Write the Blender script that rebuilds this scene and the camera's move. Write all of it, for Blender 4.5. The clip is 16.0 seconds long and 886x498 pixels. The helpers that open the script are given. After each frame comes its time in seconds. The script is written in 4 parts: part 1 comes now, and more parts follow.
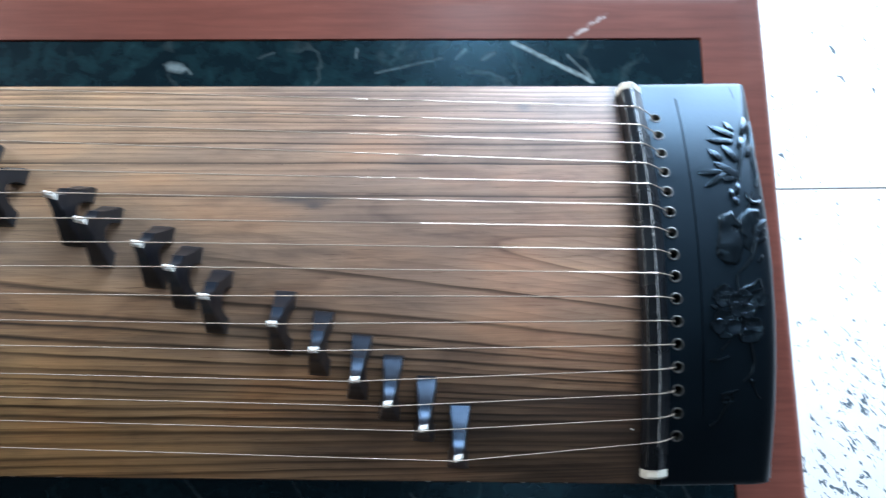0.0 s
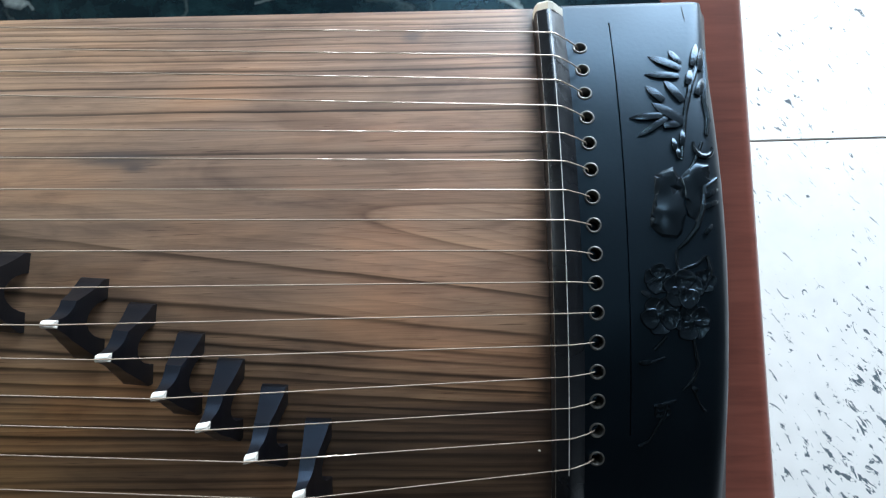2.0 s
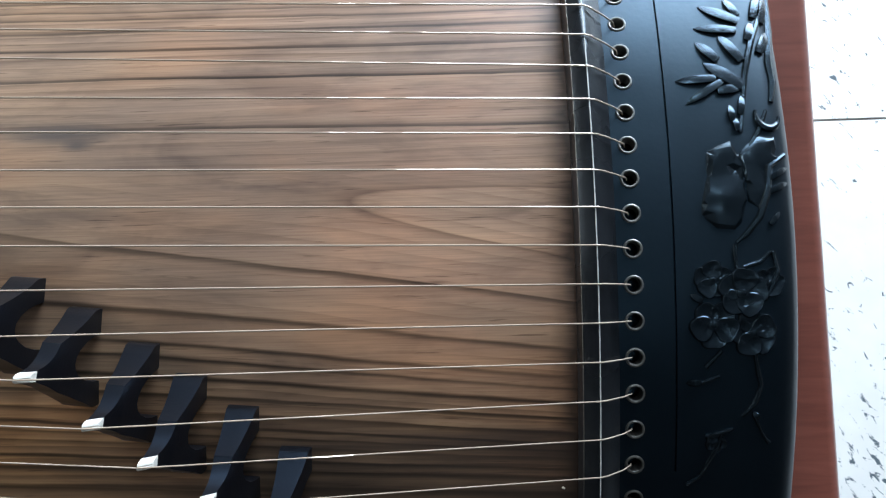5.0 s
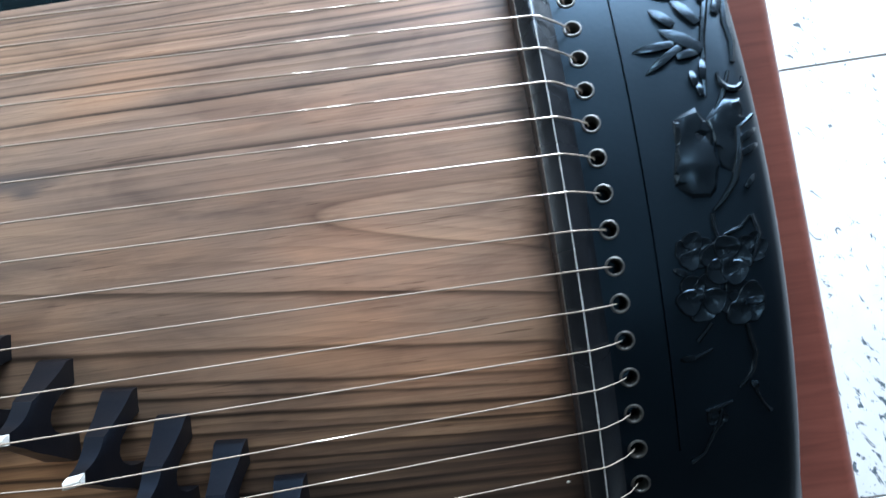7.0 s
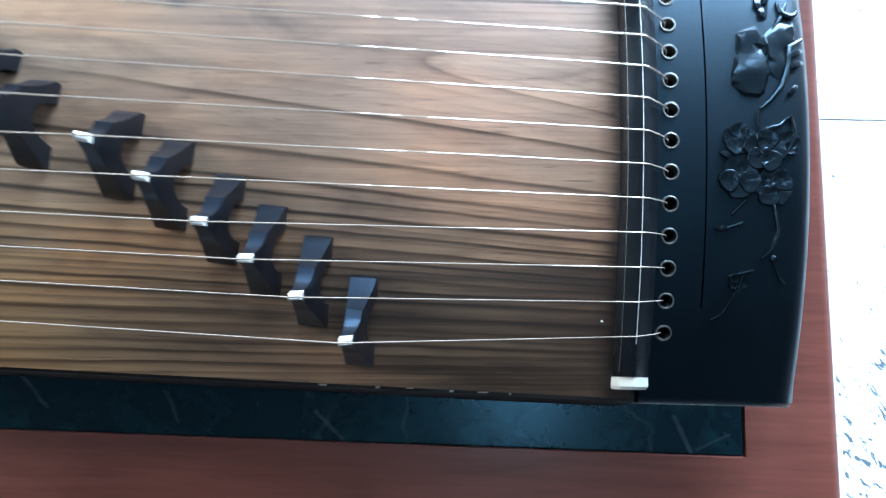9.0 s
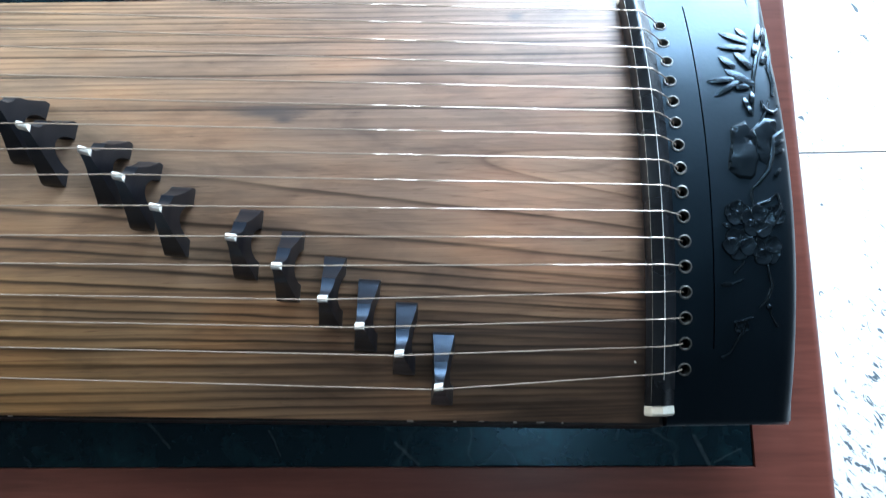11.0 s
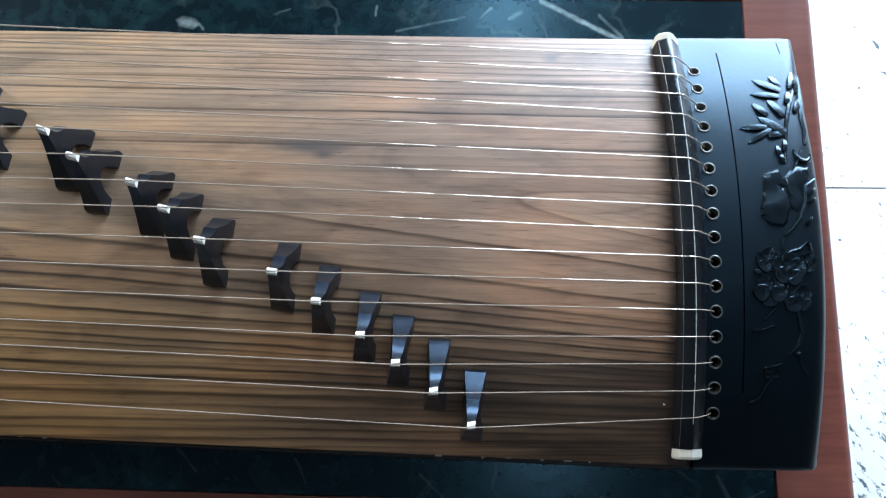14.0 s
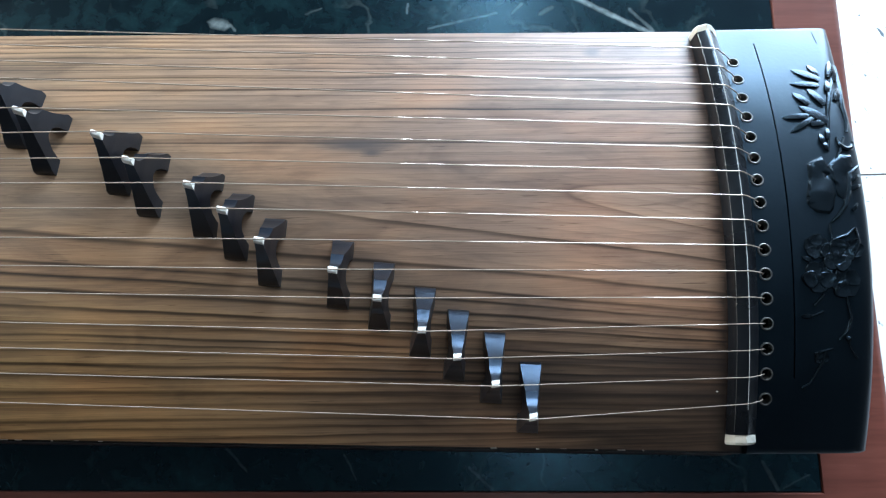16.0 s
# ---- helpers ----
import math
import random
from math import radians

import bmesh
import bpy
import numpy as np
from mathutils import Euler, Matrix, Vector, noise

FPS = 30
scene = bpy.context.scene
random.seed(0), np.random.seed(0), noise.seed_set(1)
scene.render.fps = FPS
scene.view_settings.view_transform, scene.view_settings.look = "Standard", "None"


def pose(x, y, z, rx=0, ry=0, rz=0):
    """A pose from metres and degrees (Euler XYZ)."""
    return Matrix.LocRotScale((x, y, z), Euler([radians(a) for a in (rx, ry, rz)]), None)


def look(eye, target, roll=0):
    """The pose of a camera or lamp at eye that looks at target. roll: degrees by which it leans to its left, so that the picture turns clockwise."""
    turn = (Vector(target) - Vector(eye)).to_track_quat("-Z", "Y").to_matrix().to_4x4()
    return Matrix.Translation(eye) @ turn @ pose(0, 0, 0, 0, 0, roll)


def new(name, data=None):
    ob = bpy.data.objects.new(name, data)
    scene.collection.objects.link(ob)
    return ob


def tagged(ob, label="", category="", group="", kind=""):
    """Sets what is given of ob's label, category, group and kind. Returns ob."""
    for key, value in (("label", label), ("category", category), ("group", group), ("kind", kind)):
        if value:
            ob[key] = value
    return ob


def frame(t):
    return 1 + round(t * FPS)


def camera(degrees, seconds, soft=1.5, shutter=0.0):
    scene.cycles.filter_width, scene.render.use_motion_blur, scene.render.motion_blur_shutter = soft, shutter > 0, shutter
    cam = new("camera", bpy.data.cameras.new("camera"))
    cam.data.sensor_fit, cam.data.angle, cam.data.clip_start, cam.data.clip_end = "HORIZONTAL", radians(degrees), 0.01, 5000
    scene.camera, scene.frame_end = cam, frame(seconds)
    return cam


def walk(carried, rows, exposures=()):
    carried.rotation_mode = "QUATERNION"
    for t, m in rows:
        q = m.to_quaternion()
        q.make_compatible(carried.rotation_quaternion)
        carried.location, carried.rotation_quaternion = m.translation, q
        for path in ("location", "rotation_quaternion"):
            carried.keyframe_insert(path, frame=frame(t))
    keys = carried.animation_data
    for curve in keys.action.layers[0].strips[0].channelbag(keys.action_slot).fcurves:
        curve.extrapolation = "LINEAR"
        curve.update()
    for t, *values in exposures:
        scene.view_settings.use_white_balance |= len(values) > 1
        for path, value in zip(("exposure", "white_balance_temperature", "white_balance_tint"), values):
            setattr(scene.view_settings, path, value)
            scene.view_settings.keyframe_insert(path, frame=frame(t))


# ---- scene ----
from mathutils.geometry import delaunay_2d_cdt

cam = camera(62.3, 16.0, soft=1.15, shutter=0.9)
PATH = [
    (0, (-0.151, -0.089, 1.25), (-0.141, 0.299, -0.712), 0.7),
    (0.5, (-0.111, -0.093, 1.224), (-0.078, 0.288, -0.738), 3.4),
    (1, (-0.081, -0.079, 1.2), (-0.074, 0.258, -0.772), -0.5),
    (1.5, (-0.072, -0.065, 1.158), (-0.039, 0.239, -0.819), 4.8),
    (2, (-0.052, -0.06, 1.132), (-0.115, 0.218, -0.847), -14.0),
    (2.5, (-0.061, -0.057, 1.118), (-0.111, 0.248, -0.858), -10.4),
    (3, (-0.051, -0.051, 1.102), (-0.102, 0.217, -0.88), -12.1),
    (3.5, (-0.046, -0.047, 1.087), (-0.105, 0.165, -0.901), -17.4),
    (4, (-0.045, -0.046, 1.081), (-0.157, 0.168, -0.905), -28.9),
    (4.5, (-0.046, -0.046, 1.071), (-0.106, 0.199, -0.913), -15.0),
    (4.7, (-0.047, -0.047, 1.062), (-0.146, 0.198, -0.92), -23.1),
    (6.8, (-0.036, -0.045, 1.051), (-0.178, 0.192, -0.93), -36.8),
    (7, (-0.038, -0.041, 1.048), (-0.135, 0.178, -0.938), -32.1),
    (7.5, (-0.061, -0.059, 1.047), (-0.165, 0.129, -0.942), -35.2),
    (8, (-0.074, -0.094, 1.047), (-0.114, 0.137, -0.939), -10.3),
    (8.5, (-0.084, -0.124, 1.055), (-0.102, 0.133, -0.928), -2.1),
    (9, (-0.089, -0.146, 1.089), (-0.13, 0.195, -0.881), -5.5),
    (9.5, (-0.117, -0.161, 1.131), (-0.146, 0.223, -0.832), -5.3),
    (9.7, (-0.122, -0.162, 1.145), (-0.141, 0.217, -0.818), -4.0),
    (11.8, (-0.136, -0.125, 1.196), (-0.196, 0.299, -0.758), -8.2),
    (12, (-0.139, -0.125, 1.197), (-0.207, 0.304, -0.755), -8.5),
    (12.5, (-0.135, -0.124, 1.2), (-0.216, 0.305, -0.752), -9.8),
    (13, (-0.146, -0.126, 1.202), (-0.235, 0.308, -0.748), -10.0),
    (13.5, (-0.145, -0.124, 1.203), (-0.221, 0.321, -0.745), -8.9),
    (14, (-0.146, -0.124, 1.201), (-0.202, 0.313, -0.75), -6.5),
    (14.5, (-0.155, -0.123, 1.196), (-0.242, 0.289, -0.759), -10.2),
    (15, (-0.173, -0.121, 1.198), (-0.22, 0.292, -0.758), -5.5),
    (15.5, (-0.182, -0.124, 1.202), (-0.238, 0.3, -0.751), -7.5),
    (16, (-0.187, -0.126, 1.206), (-0.218, 0.302, -0.747), -4.8),
]
EXPOSURES = [(0.0, 0.16, 5750, 7), (0.5, 0.05, 5950, 8), (1.0, -0.12, 6400, 8), (2.0, -0.29, 6300, 7), (3.5, -0.30, 6300, 7), (4.7, -0.17, 6250, 7), (7.0, 0.08, 5850, 7), (7.5, 0.10, 5600, 7),
             (8.0, 0.52, 5700, 6), (8.5, 0.71, 5450, 3), (9.0, 0.89, 5250, 1), (9.5, 1.05, 5200, 1), (9.7, 1.00, 5250, 1), (11.8, 0.12, 5850, 5), (12.5, 0.09, 5850, 5), (16.0, 0.09, 5800, 5)]
walk(cam, [(t, look(eye, target, roll)) for t, eye, target, roll in PATH], EXPOSURES)

# ---- daylight ----
world = bpy.data.worlds.new("sky")
scene.world = world
world.use_nodes = True
sky = world.node_tree.nodes.new("ShaderNodeTexSky")
sky.sky_type, sky.sun_disc, sky.sun_elevation, sky.sun_rotation = "NISHITA", False, radians(48), radians(150)
world.node_tree.nodes["Background"].inputs[1].default_value = 0.12
world.node_tree.links.new(sky.outputs[0], world.node_tree.nodes["Background"].inputs[0])

ROOM_X0, ROOM_X1, ROOM_Y0, ROOM_Y1, ROOM_H, WALL = -2.8, 2.8, -3.6, 2.6, 3.0, 0.2
SILL, LOW_SILL, LINTEL = 0.9, 0.08, 2.35  # the far window reaches lower
PANES = [(0.07, 0.15), (0.22, 0.33), (0.46, 2.55)]  # lights of the far window, along x


WEST_PANES = [(0.15, 1.20), (1.30, 2.35)]  # lights of the side window, along y


def window_light(x, y, wide, z0, z1, watts, turn, colour):
    data = bpy.data.lights.new("window_light", "AREA")
    data.shape, data.size, data.size_y, data.energy, data.color = "RECTANGLE", wide, z1 - z0, watts, colour
    ob = new("window_light", data)
    ob.matrix_world = pose(x, y, (z0 + z1) / 2, 0, 0, turn) @ pose(0, 0, 0, 90)
    return ob


for x0, x1 in PANES:
    window_light((x0 + x1) / 2, ROOM_Y1 + 0.06, x1 - x0, LOW_SILL, LINTEL, 78 * (x1 - x0) * (LINTEL - LOW_SILL), 180, (0.76, 0.87, 1.0))
for y0, y1 in WEST_PANES:
    window_light(ROOM_X0 - 0.06, (y0 + y1) / 2, y1 - y0, SILL, LINTEL, 43 * (y1 - y0) * (LINTEL - SILL), -90, (1.0, 0.95, 0.89))

# the two ceiling lights: place and size
LAMPS = [(0.165, -0.200, 0.50, 36), (0.02, 1.59, 0.95, 60)]
for x, y, size, radiance in LAMPS:
    data = bpy.data.lights.new("lamp_light", "AREA")
    data.shape, data.size, data.color = "DISK", 0.24 * size, (0.80, 0.92, 1.0)
    data.energy = radiance * math.pi * math.pi * (0.12 * size) ** 2
    new("lamp_light", data).matrix_world = pose(x, y, ROOM_H - 0.080)

# ---- materials ----


def nodes(name, rough=0.5, metal=0.0, colour=(0.5, 0.5, 0.5), coat=0.0, coat_rough=0.1, ior=1.5):
    m = bpy.data.materials.new(name)
    m.use_nodes = True
    n, l = m.node_tree.nodes, m.node_tree.links
    b = n["Principled BSDF"]
    b.inputs["Base Color"].default_value = (*colour, 1)
    b.inputs["Roughness"].default_value = rough
    b.inputs["Metallic"].default_value = metal
    b.inputs["Coat Weight"].default_value = coat
    b.inputs["Coat Roughness"].default_value = coat_rough
    b.inputs["IOR"].default_value = ior
    return m, n, l, b


def add(n, kind, **values):
    node = n.new(kind)
    for key, value in values.items():
        node.inputs[key.replace("_", " ")].default_value = value
    return node


def math_node(n, l, op, a, b=None, c=None):
    node = n.new("ShaderNodeMath")
    node.operation = op
    for k, v in enumerate((a, b, c)):
        if v is None:
            continue
        if isinstance(v, (int, float)):
            node.inputs[k].default_value = v
        else:
            l.new(v, node.inputs[k])
    return node.outputs[0]


def ramp(n, l, fac, stops):
    node = n.new("ShaderNodeValToRGB")
    e = node.color_ramp.elements
    while len(e) < len(stops):
        e.new(0.5)
    for k, (p, c) in enumerate(stops):
        e[k].position, e[k].color = p, (*c, 1) if len(c) == 3 else c
    l.new(fac, node.inputs[0])
    return node.outputs[0]


def mix(n, l, kind, fac, a, b):
    node = n.new("ShaderNodeMix")
    node.data_type, node.blend_type = "RGBA", kind
    for key, v in ((0, fac), (6, a), (7, b)):
        if isinstance(v, (int, float)):
            node.inputs[key].default_value = v
        elif isinstance(v, tuple):
            node.inputs[key].default_value = (*v, 1)
        else:
            l.new(v, node.inputs[key])
    return node.outputs[2]


def coords(n, l, scale=(1, 1, 1), turn=(0, 0, 0), space="Object"):
    c = n.new("ShaderNodeTexCoord")
    m = n.new("ShaderNodeMapping")
    m.inputs["Scale"].default_value = scale
    m.inputs["Rotation"].default_value = [radians(a) for a in turn]
    l.new(c.outputs[space], m.inputs[0])
    return m.outputs[0]


def noise_tex(n, l, vec, scale, detail=4.0, rough=0.5, distortion=0.0):
    t = add(n, "ShaderNodeTexNoise", Scale=scale, Detail=detail, Roughness=rough, Distortion=distortion)
    l.new(vec, t.inputs["Vector"])
    return t.outputs[0]


def bump(n, l, b, height, strength, distance=0.001):
    node = add(n, "ShaderNodeBump", Strength=strength, Distance=distance)
    l.new(height, node.inputs["Height"])
    l.new(node.outputs[0], b.inputs["Normal"])


def mottled(name, colour, rough, metal=0.0, coat=0.0, scale=60.0, amount=0.25, bumps=0.08, coat_rough=0.1, ior=1.5, sheen=(1, 1, 1)):
    """A plain material with stains and fine grain at two scales."""
    m, n, l, b = nodes(name, rough, metal, colour, coat, coat_rough, ior)
    b.inputs["Specular Tint"].default_value = (*sheen, 1)
    v = coords(n, l)
    broad, fine = noise_tex(n, l, v, scale * 0.2, 3), noise_tex(n, l, v, scale * 6, 5)
    both = math_node(n, l, "ADD", math_node(n, l, "MULTIPLY", broad, 0.65), math_node(n, l, "MULTIPLY", fine, 0.35))
    dark, light = tuple(c * (1 - amount) for c in colour), tuple(min(1, c * (1 + amount)) for c in colour)
    l.new(ramp(n, l, both, [(0.3, dark), (0.7, light)]), b.inputs["Base Color"])
    l.new(ramp(n, l, broad, [(0.3, (rough * 0.85,) * 3), (0.7, (min(1, rough * 1.2),) * 3)]), b.inputs["Roughness"])
    bump(n, l, b, fine, bumps, 0.0006)
    return m


def soundboard_wood():
    """Scorched paulownia: cone-shaped growth rings cut lengthwise, open near the nut, with dark late wood."""
    m, n, l, b = nodes("soundboard_wood", 0.48, 0, (0.2, 0.13, 0.08), 0.14, 0.30, 1.40)
    v = coords(n, l)
    sep = n.new("ShaderNodeSeparateXYZ")
    l.new(v, sep.inputs[0])
    x, y = sep.outputs[0], sep.outputs[1]
    long_v = coords(n, l, (1.1, 7.0, 1.0))
    wobble = math_node(n, l, "SUBTRACT", noise_tex(n, l, long_v, 2.2, 3, 0.5), 0.5)
    small = math_node(n, l, "SUBTRACT", noise_tex(n, l, long_v, 9.0, 3, 0.6), 0.5)
    yw = math_node(n, l, "ADD", y, math_node(n, l, "MULTIPLY", wobble, 0.0048))
    yw = math_node(n, l, "ADD", yw, math_node(n, l, "MULTIPLY", small, 0.0030))
    away = math_node(n, l, "MULTIPLY", x, -1.0)
    bent = math_node(n, l, "DIVIDE", away, math_node(n, l, "MULTIPLY_ADD", away, 0.35, 1.0))
    # the near half: rings fan out towards the nut; the far half: rings run almost straight
    near_q = math_node(n, l, "DIVIDE", math_node(n, l, "MULTIPLY_ADD", bent, -0.2015, yw), math_node(n, l, "MULTIPLY_ADD", bent, 1.55, 1.0))
    far_q = math_node(n, l, "MULTIPLY_ADD", away, -0.0145, yw)
    # the open cone near the nut
    lean = math_node(n, l, "SUBTRACT", yw, math_node(n, l, "MULTIPLY_ADD", away, 0.125, 0.0035))
    cone = math_node(n, l, "ADD", math_node(n, l, "MULTIPLY", math_node(n, l, "MULTIPLY", lean, lean), 400.0), away)

    def late_wood(coordinate, first, span, marks):
        """Dark late wood along a coordinate: each mark starts sharply and fades outwards."""
        shade = None
        t = math_node(n, l, "MULTIPLY_ADD", coordinate, 1.0 / span, -first / span)
        for k in range(0, len(marks), 6):
            stops = []
            for place, dark, wide in marks[k:k + 6]:
                p, w = (place - first) / span, abs(wide / span)
                v = max(0.06, 1.0 - 1.36 * dark)
                stops += [(p - 0.0003 / abs(span), (1.05, 1.05, 1.05)), (p, (v, v * 0.95, v * 0.90)), (p + 0.26 * w, (v * 1.35, v * 1.30, v * 1.25)), (p + 0.60 * w, (0.84, 0.82, 0.80)), (p + 1.2 * w, (0.97, 0.97, 0.97))]
            for a in range(1, len(stops)):
                stops[a] = (max(stops[a][0], stops[a - 1][0] + 0.0005), stops[a][1])
            stops = [(0.0, (1.0, 1.0, 1.0))] + stops + [(min(1.0, stops[-1][0] + 0.06), (1.0, 1.0, 1.0))]
            one = ramp(n, l, t, stops)
            shade = one if shade is None else mix(n, l, "MULTIPLY", 1.0, shade, one)
        return shade

    near = late_wood(near_q, -0.020, -0.140, [
        (-0.0325, 0.56, 0.0042), (-0.0535, 0.60, 0.0042), (-0.0655, 0.62, 0.0030), (-0.0705, 0.66, 0.0030), (-0.0770, 0.66, 0.0034), (-0.0840, 0.64, 0.0030), (-0.0905, 0.50, 0.0036), (-0.0955, 0.64, 0.0018), (-0.0985, 0.56, 0.0020),
        (-0.1020, 0.46, 0.0026), (-0.1070, 0.66, 0.0024), (-0.1110, 0.62, 0.0036), (-0.1180, 0.56, 0.0042), (-0.1235, 0.46, 0.0034), (-0.1306, 0.54, 0.0024), (-0.1345, 0.50, 0.0022), (-0.1390, 0.42, 0.0024), (-0.1430, 0.36, 0.0024), (-0.1480, 0.36, 0.0024)])
    far = late_wood(far_q, 0.040, 0.125, [
        (0.0525, 0.61, 0.0034), (0.0800, 0.64, 0.0036), (0.0975, 0.54, 0.0034), (0.1085, 0.59, 0.0030), (0.1165, 0.54, 0.0028), (0.1215, 0.47, 0.0026), (0.1280, 0.54, 0.0026), (0.1335, 0.54, 0.0026), (0.1390, 0.50, 0.0026), (0.1440, 0.50, 0.0026), (0.1490, 0.50, 0.0026)])
    tip = ramp(n, l, cone, [(0.0, (1.07, 1.07, 1.06)), (0.085, (1.12, 1.11, 1.09)), (0.1050, (1.16, 1.14, 1.08)), (0.1068, (0.46, 0.42, 0.40)), (0.1120, (0.60, 0.56, 0.54)), (0.122, (0.80, 0.78, 0.76)), (0.150, (0.94, 0.93, 0.92)), (0.22, (1.0, 1.0, 1.0))])
    # each late-wood line grows fainter and darker along its run
    run = ramp(n, l, noise_tex(n, l, coords(n, l, (3.0, 40.0, 1.0)), 2.0, 3), [(0.30, (0.62, 0.62, 0.62)), (0.55, (1, 1, 1))])
    # the first near ring closes and fades under the bridges
    closing = math_node(n, l, "MULTIPLY", ramp(n, l, away, [(0.22, (0, 0, 0)), (0.36, (0.85, 0.85, 0.85))]), ramp(n, l, math_node(n, l, "MULTIPLY", near_q, -10.0), [(0.40, (1, 1, 1)), (0.48, (0, 0, 0))]))
    col = mix(n, l, "MULTIPLY", math_node(n, l, "MULTIPLY", run, math_node(n, l, "SUBTRACT", 1.0, closing)), (0.290, 0.204, 0.150), near)
    col = mix(n, l, "MULTIPLY", run, col, far)
    col = mix(n, l, "MULTIPLY", 0.92, col, tip)
    # thinner broken lines between the rings, closer towards both edges
    far_half = math_node(n, l, "GREATER_THAN", y, 0.030)
    side_q = math_node(n, l, "ADD", math_node(n, l, "MULTIPLY", far_q, far_half), math_node(n, l, "MULTIPLY", near_q, math_node(n, l, "SUBTRACT", 1.0, far_half)))
    finer = math_node(n, l, "FRACT", math_node(n, l, "MULTIPLY_ADD", side_q, 210.0, math_node(n, l, "MULTIPLY", noise_tex(n, l, coords(n, l, (0.8, 9.0, 1.0)), 3.0, 2), 2.6)))
    held = ramp(n, l, noise_tex(n, l, coords(n, l, (1.6, 26.0, 5.0)), 3.0, 2), [(0.40, (0, 0, 0)), (0.56, (0.74, 0.74, 0.74))])
    held = math_node(n, l, "MULTIPLY", held, ramp(n, l, math_node(n, l, "MULTIPLY", math_node(n, l, "ABSOLUTE", y), 8.0), [(0.25, (0.45, 0.45, 0.45)), (0.65, (1, 1, 1))]))
    early = mix(n, l, "MULTIPLY", held, col, ramp(n, l, finer, [(0.0, (1.05, 1.05, 1.04)), (0.55, (0.95, 0.94, 0.93)), (0.88, (0.55, 0.51, 0.49)), (0.95, (0.46, 0.42, 0.40)), (1.0, (1.0, 1.0, 1.0))]))
    fibre = noise_tex(n, l, coords(n, l, (8.0, 420.0, 60.0)), 3.0, 5, 0.6)
    streak = noise_tex(n, l, coords(n, l, (2.0, 55.0, 10.0)), 3.0, 4, 0.6)
    col = mix(n, l, "MULTIPLY", 0.45, early, ramp(n, l, fibre, [(0.30, (0.55, 0.53, 0.52)), (0.62, (1.12, 1.10, 1.06))]))
    col = mix(n, l, "MULTIPLY", 0.5, col, ramp(n, l, streak, [(0.32, (0.58, 0.56, 0.58)), (0.60, (1.18, 1.15, 1.10))]))
    # short dark pores
    pore = noise_tex(n, l, coords(n, l, (14.0, 260.0, 20.0)), 3.0, 2, 0.5)
    col = mix(n, l, "MULTIPLY", 0.8, col, ramp(n, l, pore, [(0.66, (1, 1, 1)), (0.74, (0.45, 0.42, 0.40))]))
    tint = noise_tex(n, l, coords(n, l, (3.0, 8.0, 1.0)), 2.5, 3)
    col = mix(n, l, "MULTIPLY", 0.7, col, ramp(n, l, tint, [(0.30, (0.76, 0.77, 0.74)), (0.48, (1.02, 0.97, 0.90)), (0.66, (1.30, 1.07, 0.92))]))
    # clouded patches where the finish was burnt deeper, drawn out along the grain
    cloud = noise_tex(n, l, coords(n, l, (7.0, 22.0, 1.0)), 2.0, 4, 0.6, 0.6)
    col = mix(n, l, "MULTIPLY", 1.0, col, ramp(n, l, cloud, [(0.32, (0.70, 0.69, 0.70)), (0.50, (1.0, 0.99, 0.98)), (0.70, (1.16, 1.13, 1.08))]))
    # paler, yellower wood towards the near edge of the board
    sap = ramp(n, l, math_node(n, l, "MULTIPLY", y, -5.0), [(0.05, (1.0, 1.0, 1.0)), (0.45, (1.06, 1.02, 0.88))])
    col = mix(n, l, "MULTIPLY", 1.0, col, sap)
    # and yellower with the distance from the nut
    aged = math_node(n, l, "ADD", math_node(n, l, "MULTIPLY_ADD", away, 1.6, -0.12), math_node(n, l, "MULTIPLY", math_node(n, l, "SUBTRACT", tint, 0.5), 0.8))
    col = mix(n, l, "MULTIPLY", 1.0, col, ramp(n, l, aged, [(0.10, (1.0, 1.0, 1.06)), (0.60, (1.07, 1.05, 0.90))]))
    # a paler, slightly yellower streak along the near edge, past the last bridges
    edge = math_node(n, l, "MULTIPLY", ramp(n, l, math_node(n, l, "MULTIPLY_ADD", yw, -8.0, math_node(n, l, "MULTIPLY", math_node(n, l, "SUBTRACT", streak, 0.5), 0.35)), [(0.25, (0, 0, 0)), (0.80, (1, 1, 1))]), ramp(n, l, away, [(0.19, (0, 0, 0)), (0.40, (1, 1, 1))]))
    col = mix(n, l, "MULTIPLY", edge, col, (1.30, 1.26, 1.10))
    # two knots with a grey stain
    for kx, ky, sx, sy, dark in ((-0.254, 0.0560, 30.0, 150.0, 0.85), (-0.244, 0.0490, 110.0, 260.0, 0.85), (-0.082, 0.1345, 130.0, 170.0, 0.7), (-0.150, 0.0615, 16.0, 170.0, 0.22)):
        dx = math_node(n, l, "MULTIPLY", math_node(n, l, "SUBTRACT", x, kx), sx)
        dy = math_node(n, l, "MULTIPLY", math_node(n, l, "SUBTRACT", y, ky), sy)
        d = math_node(n, l, "SQRT", math_node(n, l, "ADD", math_node(n, l, "MULTIPLY", dx, dx), math_node(n, l, "MULTIPLY", dy, dy)))
        d = math_node(n, l, "ADD", d, math_node(n, l, "MULTIPLY", small, 1.6))
        mask = math_node(n, l, "MULTIPLY", ramp(n, l, d, [(0.15, (1, 1, 1)), (0.95, (0, 0, 0))]), dark)
        col = mix(n, l, "MIX", mask, col, (0.075, 0.062, 0.058))
    # paler wood round the open cone, with the broad sheen there put into the colour
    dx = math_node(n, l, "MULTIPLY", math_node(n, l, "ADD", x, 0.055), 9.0)
